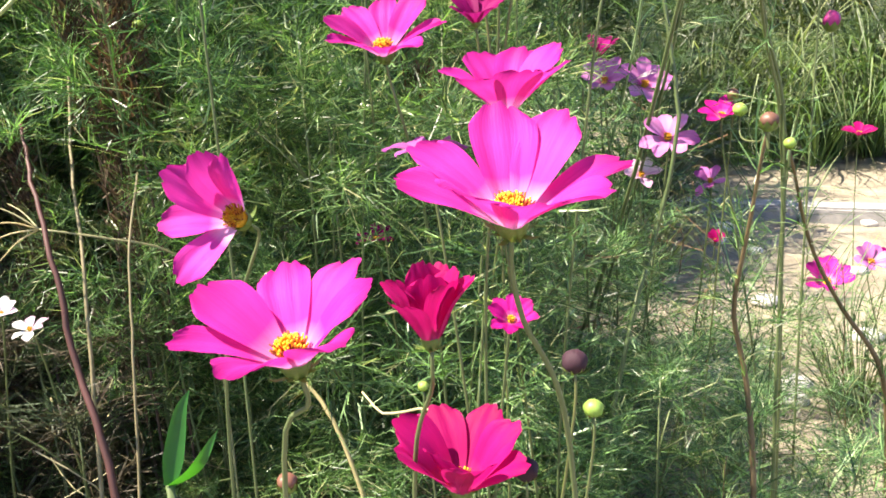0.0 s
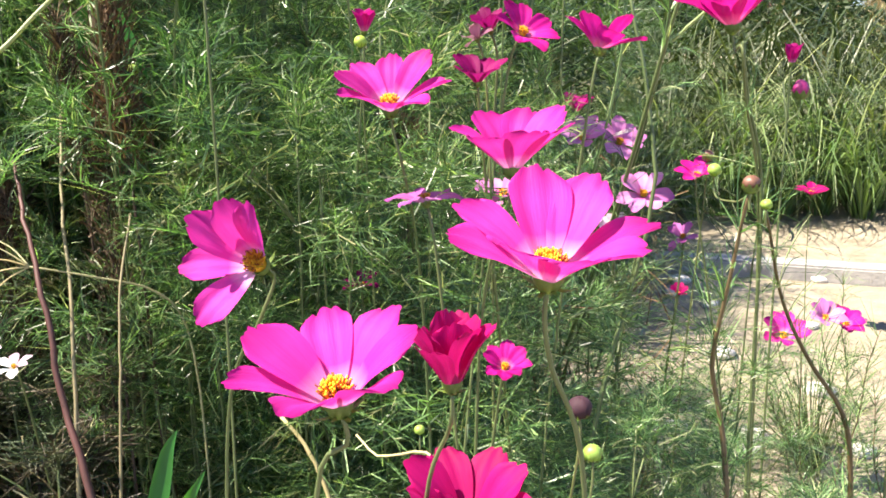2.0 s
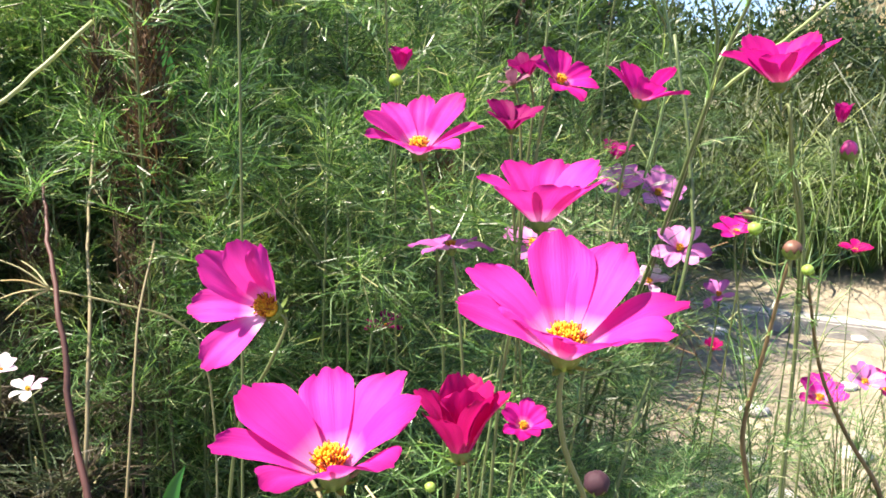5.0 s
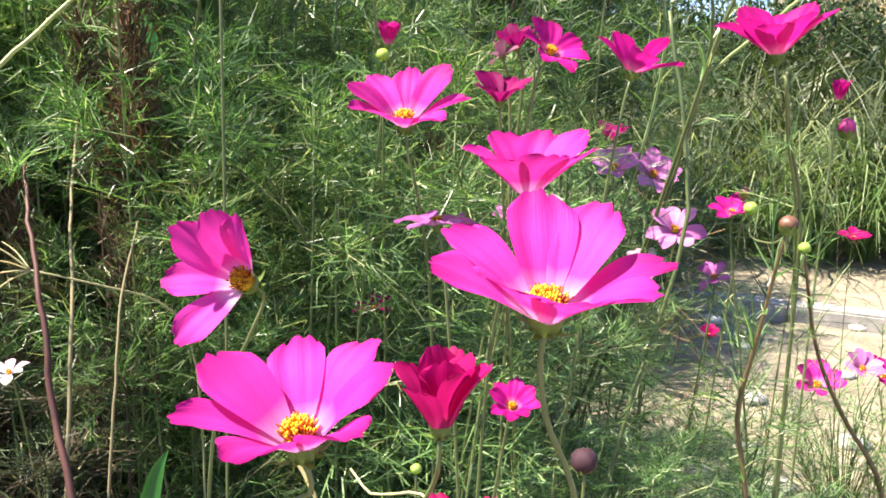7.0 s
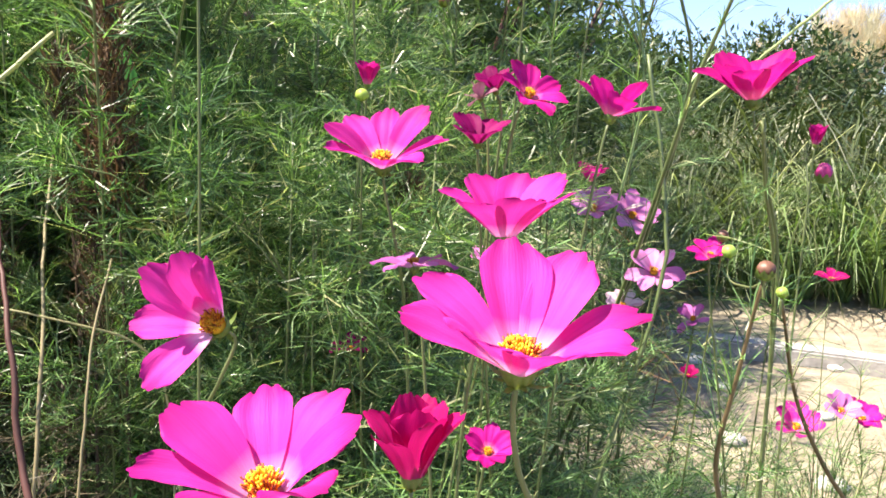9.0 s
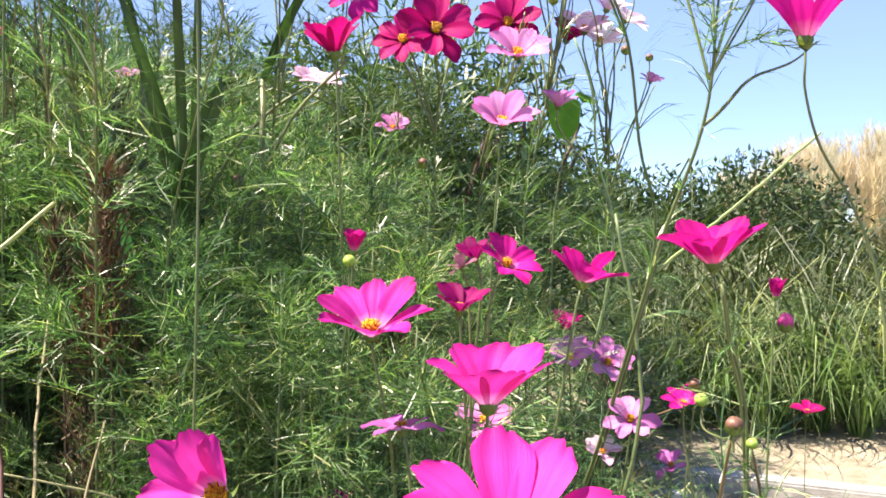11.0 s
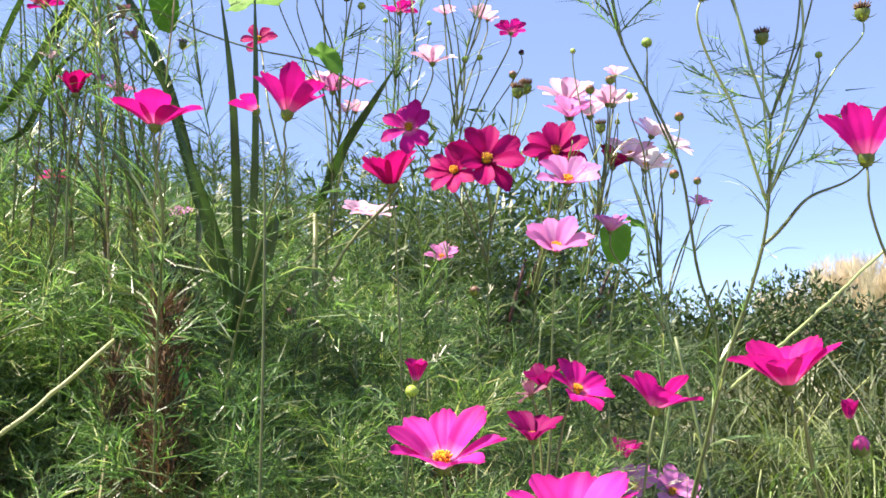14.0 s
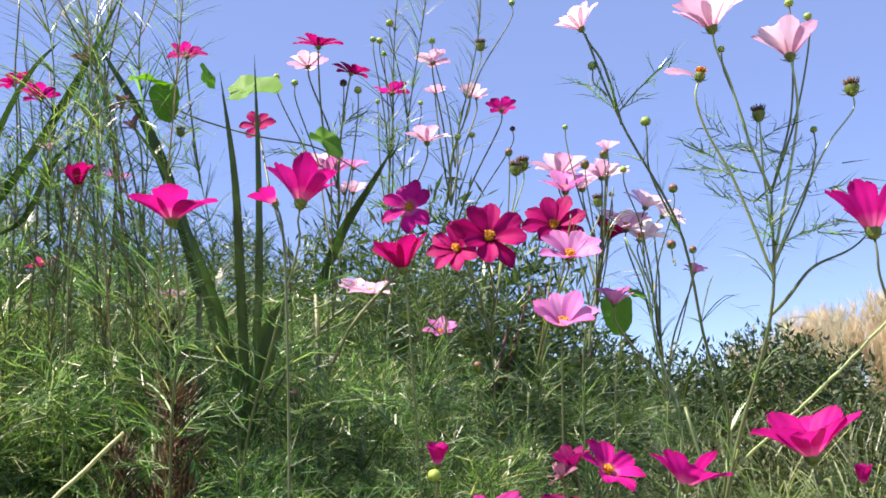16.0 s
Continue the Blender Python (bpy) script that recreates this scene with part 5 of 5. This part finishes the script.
trunk((((-0.340, 1.005, 0.0), (-0.340, 0.975, 1.101), (-0.322, 0.941, 1.180))), step=0.022, frond=0.085, r=0.0014, top=0.0008, kinds=LONG_FRONDS)
trunk((((-0.638, 1.313, 0.0), (-0.638, 1.283, 1.144), (-0.586, 1.218, 1.336), (-0.586, 1.168, 1.510))), step=0.022, frond=0.085, r=0.0014, top=0.0008, kinds=LONG_FRONDS)
trunk((((-0.541, 1.210, 0.0), (-0.541, 1.180, 1.130), (-0.544, 1.151, 1.302), (-0.530, 1.123, 1.467), (-0.548, 1.105, 1.575))), step=0.022, frond=0.085, r=0.0014, top=0.0008, kinds=LONG_FRONDS)
trunk((((-0.414, 1.157, 0.0), (-0.414, 1.127, 1.119), (-0.388, 1.067, 1.289), (-0.393, 1.027, 1.409), (-0.376, 1.011, 1.501))), step=0.022, frond=0.085, r=0.0014, top=0.0008, kinds=LONG_FRONDS)
trunk((((-0.541, 1.260, 0.0), (-0.541, 1.230, 1.135), (-0.516, 1.171, 1.298), (-0.483, 1.145, 1.450), (-0.504, 1.104, 1.573))), step=0.022, frond=0.085, r=0.0014, top=0.0008, kinds=LONG_FRONDS)
trunk((((-0.469, 1.258, 0.0), (-0.469, 1.228, 1.131), (-0.463, 1.166, 1.318), (-0.459, 1.125, 1.442), (-0.442, 1.103, 1.570))), step=0.022, frond=0.085, r=0.0014, top=0.0008, kinds=LONG_FRONDS)
flower((-0.056, 0.302, 0.812), 0.0425, (-0.13, -0.22, 0.96), 31, "magenta", base=(-0.066, 0.369, 0.0), via=((-0.066, 0.319, 0.777),), n=7, spin=38, jitter=2, broad=0.94, raised=5, state="fully open", leaves=0)
flower((0.0235, 0.298, 0.860), 0.0425, (0.03, -0.33, 0.94), 33, "magenta", base=(0.044, 0.388, 0.0), via=((0.044, 0.338, 0.765), (0.0265, 0.313, 0.820),), n=8, spin=4, jitter=3, broad=0.92, raised=3, state="fully open", leaves=0)
flower((-0.039, 0.634, 0.891), 0.0440, (-0.07, -0.38, 0.90), 31, "magenta", base=(-0.011, 0.790, 0.0), via=((-0.022, 0.706, 0.756), (-0.032, 0.645, 0.848),), n=8, spin=5, jitter=4, broad=0.82, leaves=1)
flower((0.036, 0.536, 0.862), 0.0442, (0.03, -0.12, 0.99), 35, "magenta", base=(0.007, 0.679, 0.0), via=((0.022, 0.604, 0.753), (0.034, 0.549, 0.831),), n=7, broad=1.1, jitter=6, spin=20, leaves=0)
flower((-0.112, 0.478, 0.821), 0.0430, (-0.28, -0.72, 0.52), 28, "magenta", base=(-0.191, 0.617, 0.0), via=((-0.150, 0.547, 0.711), (-0.116, 0.497, 0.786),), n=8, spin=18, jitter=7, broad=0.86, droop=(36, 24, -12, -16, 0, 0, 0, 36), missing=(4, 5, 6), state="wind-twisted", leaves=0)
flower((-0.010, 0.375, 0.788), 0.0334, (0.03, -0.05, 1), 64, "ruby", base=(-0.037, 0.438, 0.0), via=((-0.023, 0.406, 0.716), (-0.012, 0.387, 0.758),), n=9, broad=1.0, jitter=6, state="half open", leaves=0)
flower((-0.002, 0.418, 0.687), 0.0457, (0, -0.22, 0.95), 46, "ruby", n=8, leaves=0)
flower((0.036, 0.594, 0.709), 0.0189, (0.1, -0.5, 0.86), 30, "rose", n=8, leaves=0)
flower((-0.016, 0.620, 0.826), 0.0272, (-0.2, 0.25, 0.95), 8, "mauve", n=6, jitter=16, state="fading", leaves=0)
flower((0.048, 0.719, 0.810), 0.0239, (0.1, -0.3, 0.95), 15, "pink", n=8, leaves=1)
flower((0.181, 1.088, 0.806), 0.0290, (-0.1, -0.6, 0.8), 22, "pink", n=8, leaves=1)
flower((0.234, 1.126, 0.794), 0.0327, (0.15, -0.65, 0.75), 18, "pink", n=8, leaves=1)
flower((0.229, 0.975, 0.757), 0.0296, (-0.2, -0.7, 0.7), 15, "pink", n=7, jitter=12, leaves=1)
flower((0.222, 1.083, 0.693), 0.0240, (0, -0.5, 0.86), 20, "pale", n=8, broad=1.0, leaves=1)
flower((0.264, 0.900, 0.789), 0.0218, (-0.1, -0.4, 0.9), 25, "rose", n=7, jitter=15, state="wilting", leaves=1)
flower((0.196, 1.215, 0.826), 0.0274, (0, -0.2, 1), 45, "rose", n=8, leaves=0)
flower((0.058, 0.666, 0.939), 0.0259, (0.35, -0.55, 0.76), 25, "rose", n=7, leaves=1)
flower((0.037, 0.687, 0.942), 0.0192, (-0.3, -0.2, 0.93), 45, "wine", n=6, leaves=0)
flower((0.024, 0.648, 0.907), 0.0235, (-0.05, -0.2, 0.98), 30, "wine", n=7, leaves=1)
flower((0.115, 0.663, 0.927), 0.0326, (0.25, 0.12, 0.95), 30, "rose", n=7, droop=(0,0,20,0), leaves=1)
flower((0.224, 0.698, 0.941), 0.0438, (-0.14, -0.06, 0.99), 35, "rose", base=(0.283, 0.755, 0.0), via=((0.254, 0.706, 0.812), (0.229, 0.674, 0.886), (0.215, 0.649, 0.926),), n=8, broad=1.05, leaves=0)
flower((0.687, 1.672, 0.329), 0.0522, (0, -0.45, 0.9), 30, "magenta", n=8, leaves=1)
flower((0.857, 1.772, 0.315), 0.0419, (0.1, -0.45, 0.9), 25, "rose", n=8, leaves=1)
flower((0.277, 0.984, 0.705), 0.0201, (-0.2, -0.5, 0.85), 25, "mauve", n=7, jitter=32, state="shrivelled", leaves=1)
flower((0.793, 1.727, 0.345), 0.0408, (0.1, -0.45, 0.9), 25, "pink", n=8, leaves=1)
flower((0.441, 1.546, 0.463), 0.0215, (0, -0.3, 0.95), 40, "crimson", n=8, leaves=0)
flower((1.117, 2.568, 0.431), 0.0486, (0, -0.2, 1), 20, "crimson", n=8, leaves=0)
flower((0.344, 0.874, 0.901), 0.0195, (0.02, -0.1, 1), 70, "rose", n=8, broad=1.1, jitter=5, state="half open", leaves=0)
flower((-0.427, 1.084, 1.374), 0.0182, (0.2, -0.3, 0.9), 35, "faded", base=(-0.401, 1.097, 1.204), n=7, jitter=30, state="withered", leaves=0)
flower((-0.412, 1.088, 1.347), 0.0163, (-0.3, -0.2, 0.9), 45, "faded", base=(-0.404, 1.105, 1.183), n=6, jitter=30, state="withered", leaves=0)
flower((-0.537, 1.145, 1.341), 0.0172, (0.1, -0.4, 0.9), 20, "pale", base=(-0.542, 1.173, 1.173), n=7, jitter=18, state="withering", leaves=0)
flower((-0.487, 1.124, 1.450), 0.0200, (-0.2, -0.2, 0.9), 45, "faded", base=(-0.519, 1.179, 1.278), n=6, jitter=30, state="withered", leaves=0)
flower((0.123, 1.136, 1.258), 0.036, (0, -0.3, 0.95), 24, "pink", base=(0.146, 1.137, 1.081), n=8, leaves=0)
flower((0.170, 1.132, 1.273), 0.028, (0, 0, 1), 30, "pale", base=(0.151, 1.127, 1.108), n=8, broad=1.0, leaves=0)
flower((0.199, 1.142, 1.207), 0.033, (0, -0.45, 0.9), 22, "pale", base=(0.235, 1.158, 1.043), n=8, broad=1.0, leaves=0)
flower((0.225, 1.136, 1.233), 0.030, (0.3, -0.2, 0.9), 25, "pale", base=(0.231, 1.149, 1.068), n=7, broad=1.0, leaves=0)
flower((-0.195, 1.187, 1.317), 0.0227, (0, 0.1, 1), 25, "pale", base=(-0.178, 1.159, 1.150), n=8, broad=1.0, leaves=0)
flower((-0.151, 1.187, 1.313), 0.0223, (0.2, -0.3, 0.9), 18, "pink", base=(-0.178, 1.159, 1.150), n=8, leaves=0)
flower((-0.165, 1.193, 1.281), 0.0195, (-0.2, -0.2, 0.95), 20, "pale", base=(-0.182, 1.171, 1.113), n=7, broad=1.0, leaves=0)
flower((-0.063, 0.809, 0.942), 0.0204, (0.05, -0.1, 1), 58, "rose", n=8, broad=1.1, state="half open", leaves=1)
flower((-0.450, 1.004, 1.256), 0.0278, (0, -0.2, 1), 55, "crimson", base=(-0.340, 0.975, 1.101), n=8, broad=1.1, state="half open", leaves=0)
flower((0.026, 0.675, 0.936), 0.0145, (-0.3, -0.2, 0.9), 35, "faded", n=7, jitter=32, state="withered", leaves=0)
# small magenta bloom in shadow, its shade painted with the wine petals
flower((-0.080, 0.876, 0.692), 0.0204, (0, -0.2, 1), 15, "wine", n=6, jitter=15, state="faded", leaves=0)
flower((-0.443, 0.836, 0.651), 0.0175, (0.2, -0.3, 0.93), 25, "white", n=8, broad=1.0, leaves=0)
flower((-0.406, 0.813, 0.642), 0.0173, (-0.1, -0.3, 0.93), 15, "white", n=6, broad=1.0, jitter=14, leaves=0)
flower((-0.280, 0.752, 1.159), 0.0385, (0.06, -0.05, 1), 24, "rose", base=(-0.352, 1.015, 0.0), via=((-0.313, 0.879, 0.969), (-0.279, 0.774, 1.090),), n=8, broad=1.2, leaves=1)
flower((-0.175, 0.789, 1.178), 0.0425, (0.15, 0.05, 1), 46, "rose", base=(-0.303, 1.010, 0.0), via=((-0.252, 0.910, 0.936), (-0.209, 0.834, 1.058), (-0.177, 0.795, 1.149),), n=8, broad=0.85, leaves=1)
flower((-0.186, 0.710, 1.160), 0.0213, (-0.3, 0.1, 0.95), 35, "rose", n=7, missing=(0,1,2,6), state="losing its petals", leaves=0)
flower((-0.078, 1.076, 1.231), 0.0330, (-0.15, -0.9, 0.4), 12, "rose", base=(0.014, 1.090, 1.070), n=7, jitter=12, leaves=0)
flower((-0.086, 0.850, 1.123), 0.0382, (-0.1, -0.12, 1), 40, "crimson", n=7, broad=1.0, leaves=1)
flower((0.011, 1.017, 1.180), 0.0406, (0.12, -0.92, 0.35), 10, "crimson", base=(0.014, 1.090, 1.070), n=8, broad=1.0, leaves=0)
flower((-0.024, 1.047, 1.173), 0.0331, (-0.35, -0.8, 0.42), 14, "crimson", base=(0.014, 1.090, 1.070), n=8, broad=1.0, leaves=0)
flower((0.099, 1.094, 1.205), 0.0377, (-0.12, -0.9, 0.4), 10, "crimson", base=(0.071, 1.125, 1.035), n=8, broad=1.0, leaves=0)
flower((0.102, 1.016, 1.154), 0.038, (0.05, -0.65, 0.75), 24, "pink", base=(0.071, 1.125, 1.035), n=8, leaves=0)
flower((0.180, 1.163, 1.199), 0.0315, (0.1, -0.5, 0.86), 35, "crimson", base=(0.139, 1.152, 1.040), n=7, broad=1.0, leaves=0)
flower((0.226, 1.183, 1.200), 0.034, (0.1, -0.6, 0.8), 22, "white", base=(0.237, 1.163, 1.030), n=8, broad=1.0, leaves=0)
flower((0.082, 0.969, 1.073), 0.038, (0.02, -0.62, 0.78), 26, "pink", n=8, leaves=0)
flower((0.147, 1.007, 1.097), 0.0239, (0, -0.2, 1), 42, "pink", base=(0.242, 1.176, 0.993), n=8, leaves=0)
flower((-0.041, 1.321, 1.097), 0.0270, (0, -0.5, 0.86), 18, "pink", n=8, state="fading", leaves=0)
flower((0.259, 1.181, 1.230), 0.031, (0.5, -0.5, 0.7), 15, "white", base=(0.233, 1.154, 1.055), n=8, broad=1.0, leaves=0)
flower((0.124, 1.181, 1.291), 0.040, (0.1, 0, 1), 22, "pale", base=(0.153, 1.122, 1.122), n=8, broad=1.0, leaves=0)
flower((0.163, 1.231, 1.283), 0.038, (-0.1, -0.3, 0.95), 25, "pale", base=(0.151, 1.127, 1.108), n=8, broad=1.0, leaves=0)
flower((0.182, 1.160, 1.280), 0.031, (0.1, -0.1, 1), 25, "white", base=(0.151, 1.127, 1.108), n=8, broad=1.0, leaves=0)
flower((0.277, 0.665, 1.110), 0.0444, (0.03, 0.16, 1), 44, "rose", base=(0.391, 0.704, 0.0), via=((0.356, 0.691, 0.910), (0.328, 0.688, 0.989), (0.295, 0.677, 1.035), (0.278, 0.666, 1.077),), n=7, broad=0.74, leaves=0)
flower((-0.135, 1.270, 1.153), 0.0307, (0, -0.3, 0.95), 10, "pale", base=(-0.365, 1.213, 1.022), n=7, broad=1.0, state="fading", leaves=0)
flower((0.289, 1.163, 1.149), 0.0163, (0.3, 0, 0.95), 25, "pink", base=(0.242, 1.176, 0.993), n=7, leaves=0)
flower((-0.175, 1.116, 1.287), 0.0251, (0, 0.1, 1), 20, "pink", base=(-0.182, 1.171, 1.113), n=8, leaves=0)
flower((-0.151, 1.166, 1.274), 0.0204, (0.2, 0, 1), 30, "pale", base=(-0.182, 1.171, 1.113), n=7, broad=1.0, leaves=0)
flower((-0.356, 1.120, 1.451), 0.0243, (0, 0.05, 1), 20, "rose", base=(-0.345, 1.147, 1.289), n=8, leaves=1)
flower((-0.182, 1.065, 1.437), 0.0288, (0.05, -0.25, 0.97), 10, "crimson", base=(-0.168, 1.121, 1.269), n=8, leaves=1)
flower((-0.143, 1.070, 1.402), 0.0226, (0.25, -0.1, 0.95), 15, "crimson", base=(-0.168, 1.131, 1.241), n=7, leaves=0)
flower((-0.199, 1.099, 1.424), 0.0249, (-0.1, 0.1, 1), 15, "pale", base=(-0.166, 1.125, 1.259), n=8, broad=1.0, leaves=0)
flower((-0.261, 1.084, 1.344), 0.0220, (0, -0.9, 0.4), 5, "crimson", base=(-0.217, 1.023, 1.167), n=6, leaves=0)
flower((-0.096, 1.217, 1.425), 0.0243, (-0.1, 0, 1), 20, "rose", base=(-0.109, 1.247, 1.246), n=7, leaves=1)
flower((-0.038, 1.208, 1.464), 0.0243, (0, 0.1, 1), 15, "pale", base=(-0.017, 1.256, 1.299), n=8, broad=1.0, leaves=0)
flower((-0.034, 1.263, 1.439), 0.0168, (0, 0.1, 1), 20, "pale", base=(-0.019, 1.261, 1.272), n=8, broad=1.0, leaves=0)
flower((0.016, 1.262, 1.432), 0.0204, (0.1, 0.1, 1), 35, "pale", base=(-0.019, 1.261, 1.272), n=8, broad=1.0, leaves=0)
flower((0.056, 1.217, 1.395), 0.0235, (0.1, 0.2, 1), 15, "rose", base=(-0.023, 1.273, 1.219), n=7, leaves=0)
flower((-0.051, 1.178, 1.342), 0.0315, (0, -0.1, 1), 25, "pale", base=(-0.115, 1.260, 1.170), n=8, broad=1.0, leaves=0)
flower((0.104, 0.865, 1.365), 0.0274, (-0.45, -0.1, 0.88), 40, "pale", base=(0.139, 0.870, 1.264), via=((0.123, 0.865, 1.329),), n=8, broad=1.0, leaves=1)
flower((0.207, 0.777, 1.325), 0.0401, (-0.15, -0.1, 0.98), 38, "pale", base=(0.256, 0.801, 1.173), via=((0.239, 0.794, 1.215), (0.221, 0.784, 1.277),), n=8, broad=1.0, leaves=1, stem_mat=STEM_PALE_SUNLIT)
flower((0.278, 0.779, 1.296), 0.0375, (-0.05, 0.1, 1), 45, "pale", base=(0.253, 0.813, 1.101), via=((0.269, 0.800, 1.172), (0.283, 0.788, 1.244),), n=7, broad=1.0, leaves=1, stem_mat=STEM_PALE_SUNLIT)
flower((0.194, 0.784, 1.281), 0.0353, (0.3, 0, 0.95), 8, "pale", base=(0.253, 0.813, 1.101), via=((0.222, 0.800, 1.185), (0.196, 0.792, 1.237),), n=8, broad=1.0, missing=(0,1,2,4,5,6,7), spin=-180, state="with a single petal", leaves=1, stem_mat=STEM_PALE_SUNLIT)
flower((-0.546, 1.134, 1.406), 0.0241, (-0.1, 0.05, 1), 25, "rose", base=(-0.543, 1.162, 1.238), n=8, leaves=1)
flower((-0.600, 1.180, 1.444), 0.0221, (-0.3, -0.1, 1), 10, "crimson", base=(-0.599, 1.234, 1.288), n=7, leaves=0)
flower((-0.476, 1.219, 1.317), 0.0202, (0, 0, 1), 25, "pink", base=(-0.469, 1.221, 1.155), n=8, leaves=0)
flower((-0.462, 1.474, 1.185), 0.0210, (0, -0.4, 0.9), 20, "pink", n=7, state="fading", leaves=0)
flower((-0.213, 1.474, 1.070), 0.0145, (0, -0.6, 0.8), 15, "white", n=7, broad=1.0, leaves=0)
flower((-0.671, 1.470, 1.246), 0.0265, (0, -0.3, 0.9), 10, "crimson", base=(-0.638, 1.283, 1.144), n=6, jitter=16, state="wilted", leaves=0)
flower((-0.160, 1.321, 1.166), 0.0249, (0.2, -0.4, 0.9), 18, "pale", base=(-0.073, 1.323, 1.091), n=8, broad=1.0, leaves=0)
flower((-0.479, 1.147, 1.314), 0.0159, (0.4, 0, 0.9), 10, "pink", base=(-0.541, 1.177, 1.152), n=6, leaves=0)
flower((0.179, 1.125, 1.308), 0.0163, (0, 0, 1), 30, "pale", base=(0.155, 1.117, 1.135), n=8, broad=1.0, leaves=0)
flower((0.027, 1.287, 1.438), 0.0183, (0, 0, 1), 30, "pale", base=(-0.019, 1.261, 1.272), n=8, broad=1.0, leaves=0)
bud((0.058, 0.419, 0.754), 0.0128, "purple")
bud((0.071, 0.449, 0.713), 0.0109, "green")
bud((-0.079, 0.366, 0.727), 0.0092, "brown")
bud((0.033, 0.439, 0.684), 0.0136, "purple")
bud((0.217, 0.622, 0.832), 0.0128, "brown", base=(0.216, 0.621, 0.826), leaves=0)
bud((0.276, 0.905, 0.810), 0.0114, "brown")
bud((0.276, 0.882, 0.798), 0.0139, "green", base=(0.220, 0.630, 0.821), via=((0.249, 0.747, 0.793),))
bud((0.365, 0.899, 0.873), 0.0160, "magenta", base=(0.323, 0.943, 0.0), via=((0.340, 0.916, 0.765), (0.354, 0.902, 0.840),))
bud((-0.066, 0.797, 0.934), 0.0112, "green")
bud((-0.026, 0.566, 0.677), 0.0073, "green")
bud((0.259, 0.698, 0.800), 0.0093, "green", base=(0.258, 0.696, 0.795))
bud((-0.316, 0.982, 0.907), 0.0133, "green")
bud((-0.235, 1.177, 1.015), 0.0153, "brown")
bud((0.001, 1.172, 1.042), 0.0131, "brown")
bud((0.114, 0.871, 1.327), 0.0094, "green", base=(0.126, 0.869, 1.294))
bud((0.158, 0.850, 1.260), 0.0101, "green", base=(0.186, 0.876, 1.159), via=((0.161, 0.863, 1.214),))
bud((0.297, 0.790, 1.228), 0.0064, "green", base=(0.253, 0.813, 1.101), via=((0.290, 0.799, 1.177),))
bud((0.279, 0.771, 1.344), 0.0081, "green", base=(0.256, 0.801, 1.173), via=((0.277, 0.788, 1.244),))
bud((0.300, 0.782, 1.335), 0.0074, "green", base=(0.256, 0.801, 1.173), via=((0.284, 0.792, 1.245),))
bud((0.215, 0.780, 1.305), 0.0064, "green", base=(0.235, 0.792, 1.231))
bud((-0.095, 1.200, 1.522), 0.0110, "green", base=(-0.074, 1.228, 1.355))
bud((-0.110, 1.205, 1.499), 0.0090, "green", base=(-0.103, 1.234, 1.321))
bud((-0.105, 1.227, 1.488), 0.0079, "green", base=(-0.103, 1.234, 1.321))
bud((0.076, 1.191, 1.542), 0.0090, "green", base=(-0.000, 1.234, 1.375))
bud((-0.037, 1.203, 1.495), 0.0090, "green", base=(-0.011, 1.249, 1.324))
bud((-0.235, 1.073, 1.402), 0.0080, "green", base=(-0.168, 1.131, 1.241))
bud((-0.213, 1.074, 1.394), 0.0085, "green", base=(-0.170, 1.137, 1.222))
bud((-0.153, 1.072, 1.391), 0.0091, "purple", base=(-0.170, 1.137, 1.222))
bud((-0.136, 1.083, 1.385), 0.0098, "green", base=(-0.170, 1.137, 1.222))
bud((-0.119, 1.205, 1.501), 0.0084, "green", base=(-0.103, 1.234, 1.321))
bud((0.047, 1.081, 1.298), 0.0091, "brown", base=(0.021, 1.061, 1.120))
bud((0.140, 1.081, 1.279), 0.0108, "brown", base=(0.151, 1.127, 1.108))
bud((0.164, 1.078, 1.290), 0.0108, "brown", base=(0.153, 1.122, 1.122))
bud((0.187, 1.081, 1.270), 0.0085, "green", base=(0.207, 1.093, 1.148))
bud((0.234, 1.065, 1.172), 0.0106, "brown", base=(0.204, 0.952, 1.130))
bud((0.070, 1.220, 1.369), 0.0077, "purple", base=(-0.025, 1.279, 1.193))
bud((-0.007, 1.224, 1.361), 0.0097, "green", base=(-0.025, 1.279, 1.193))
bud((0.013, 1.223, 1.363), 0.0090, "green", base=(-0.025, 1.279, 1.193))
bud((0.182, 1.135, 1.251), 0.0071, "green", base=(0.146, 1.137, 1.081))
bud((0.126, 1.122, 1.339), 0.0071, "green", base=(0.159, 1.109, 1.162))
bud((0.241, 1.061, 1.240), 0.0104, "brown", base=(0.231, 1.149, 1.068))
bud((0.274, 1.113, 1.172), 0.0091, "brown", base=(0.240, 1.172, 1.006))
bud((-0.056, 1.246, 1.420), 0.0073, "green", base=(-0.078, 1.256, 1.263))
bud((-0.117, 1.248, 1.425), 0.0073, "green", base=(-0.109, 1.247, 1.246))
seed_head((0.247, 0.789, 1.244), 0.0141, base=(0.254, 0.806, 1.142), via=((0.249, 0.797, 1.194),))
seed_head((0.343, 0.801, 1.270), 0.0160, base=(0.253, 0.813, 1.101), via=((0.273, 0.804, 1.147), (0.319, 0.806, 1.221),))
seed_head((0.030, 1.202, 1.485), 0.0157, base=(-0.011, 1.249, 1.324))
seed_head((0.049, 1.036, 1.264), 0.0167, base=(0.017, 1.076, 1.095))
seed_head((0.061, 1.062, 1.276), 0.0167, base=(0.019, 1.068, 1.108))
seed_head((0.145, 1.043, 1.223), 0.0144, base=(0.079, 1.112, 1.063))
seed_head((-0.368, 1.136, 1.355), 0.0124, base=(-0.404, 1.105, 1.183))
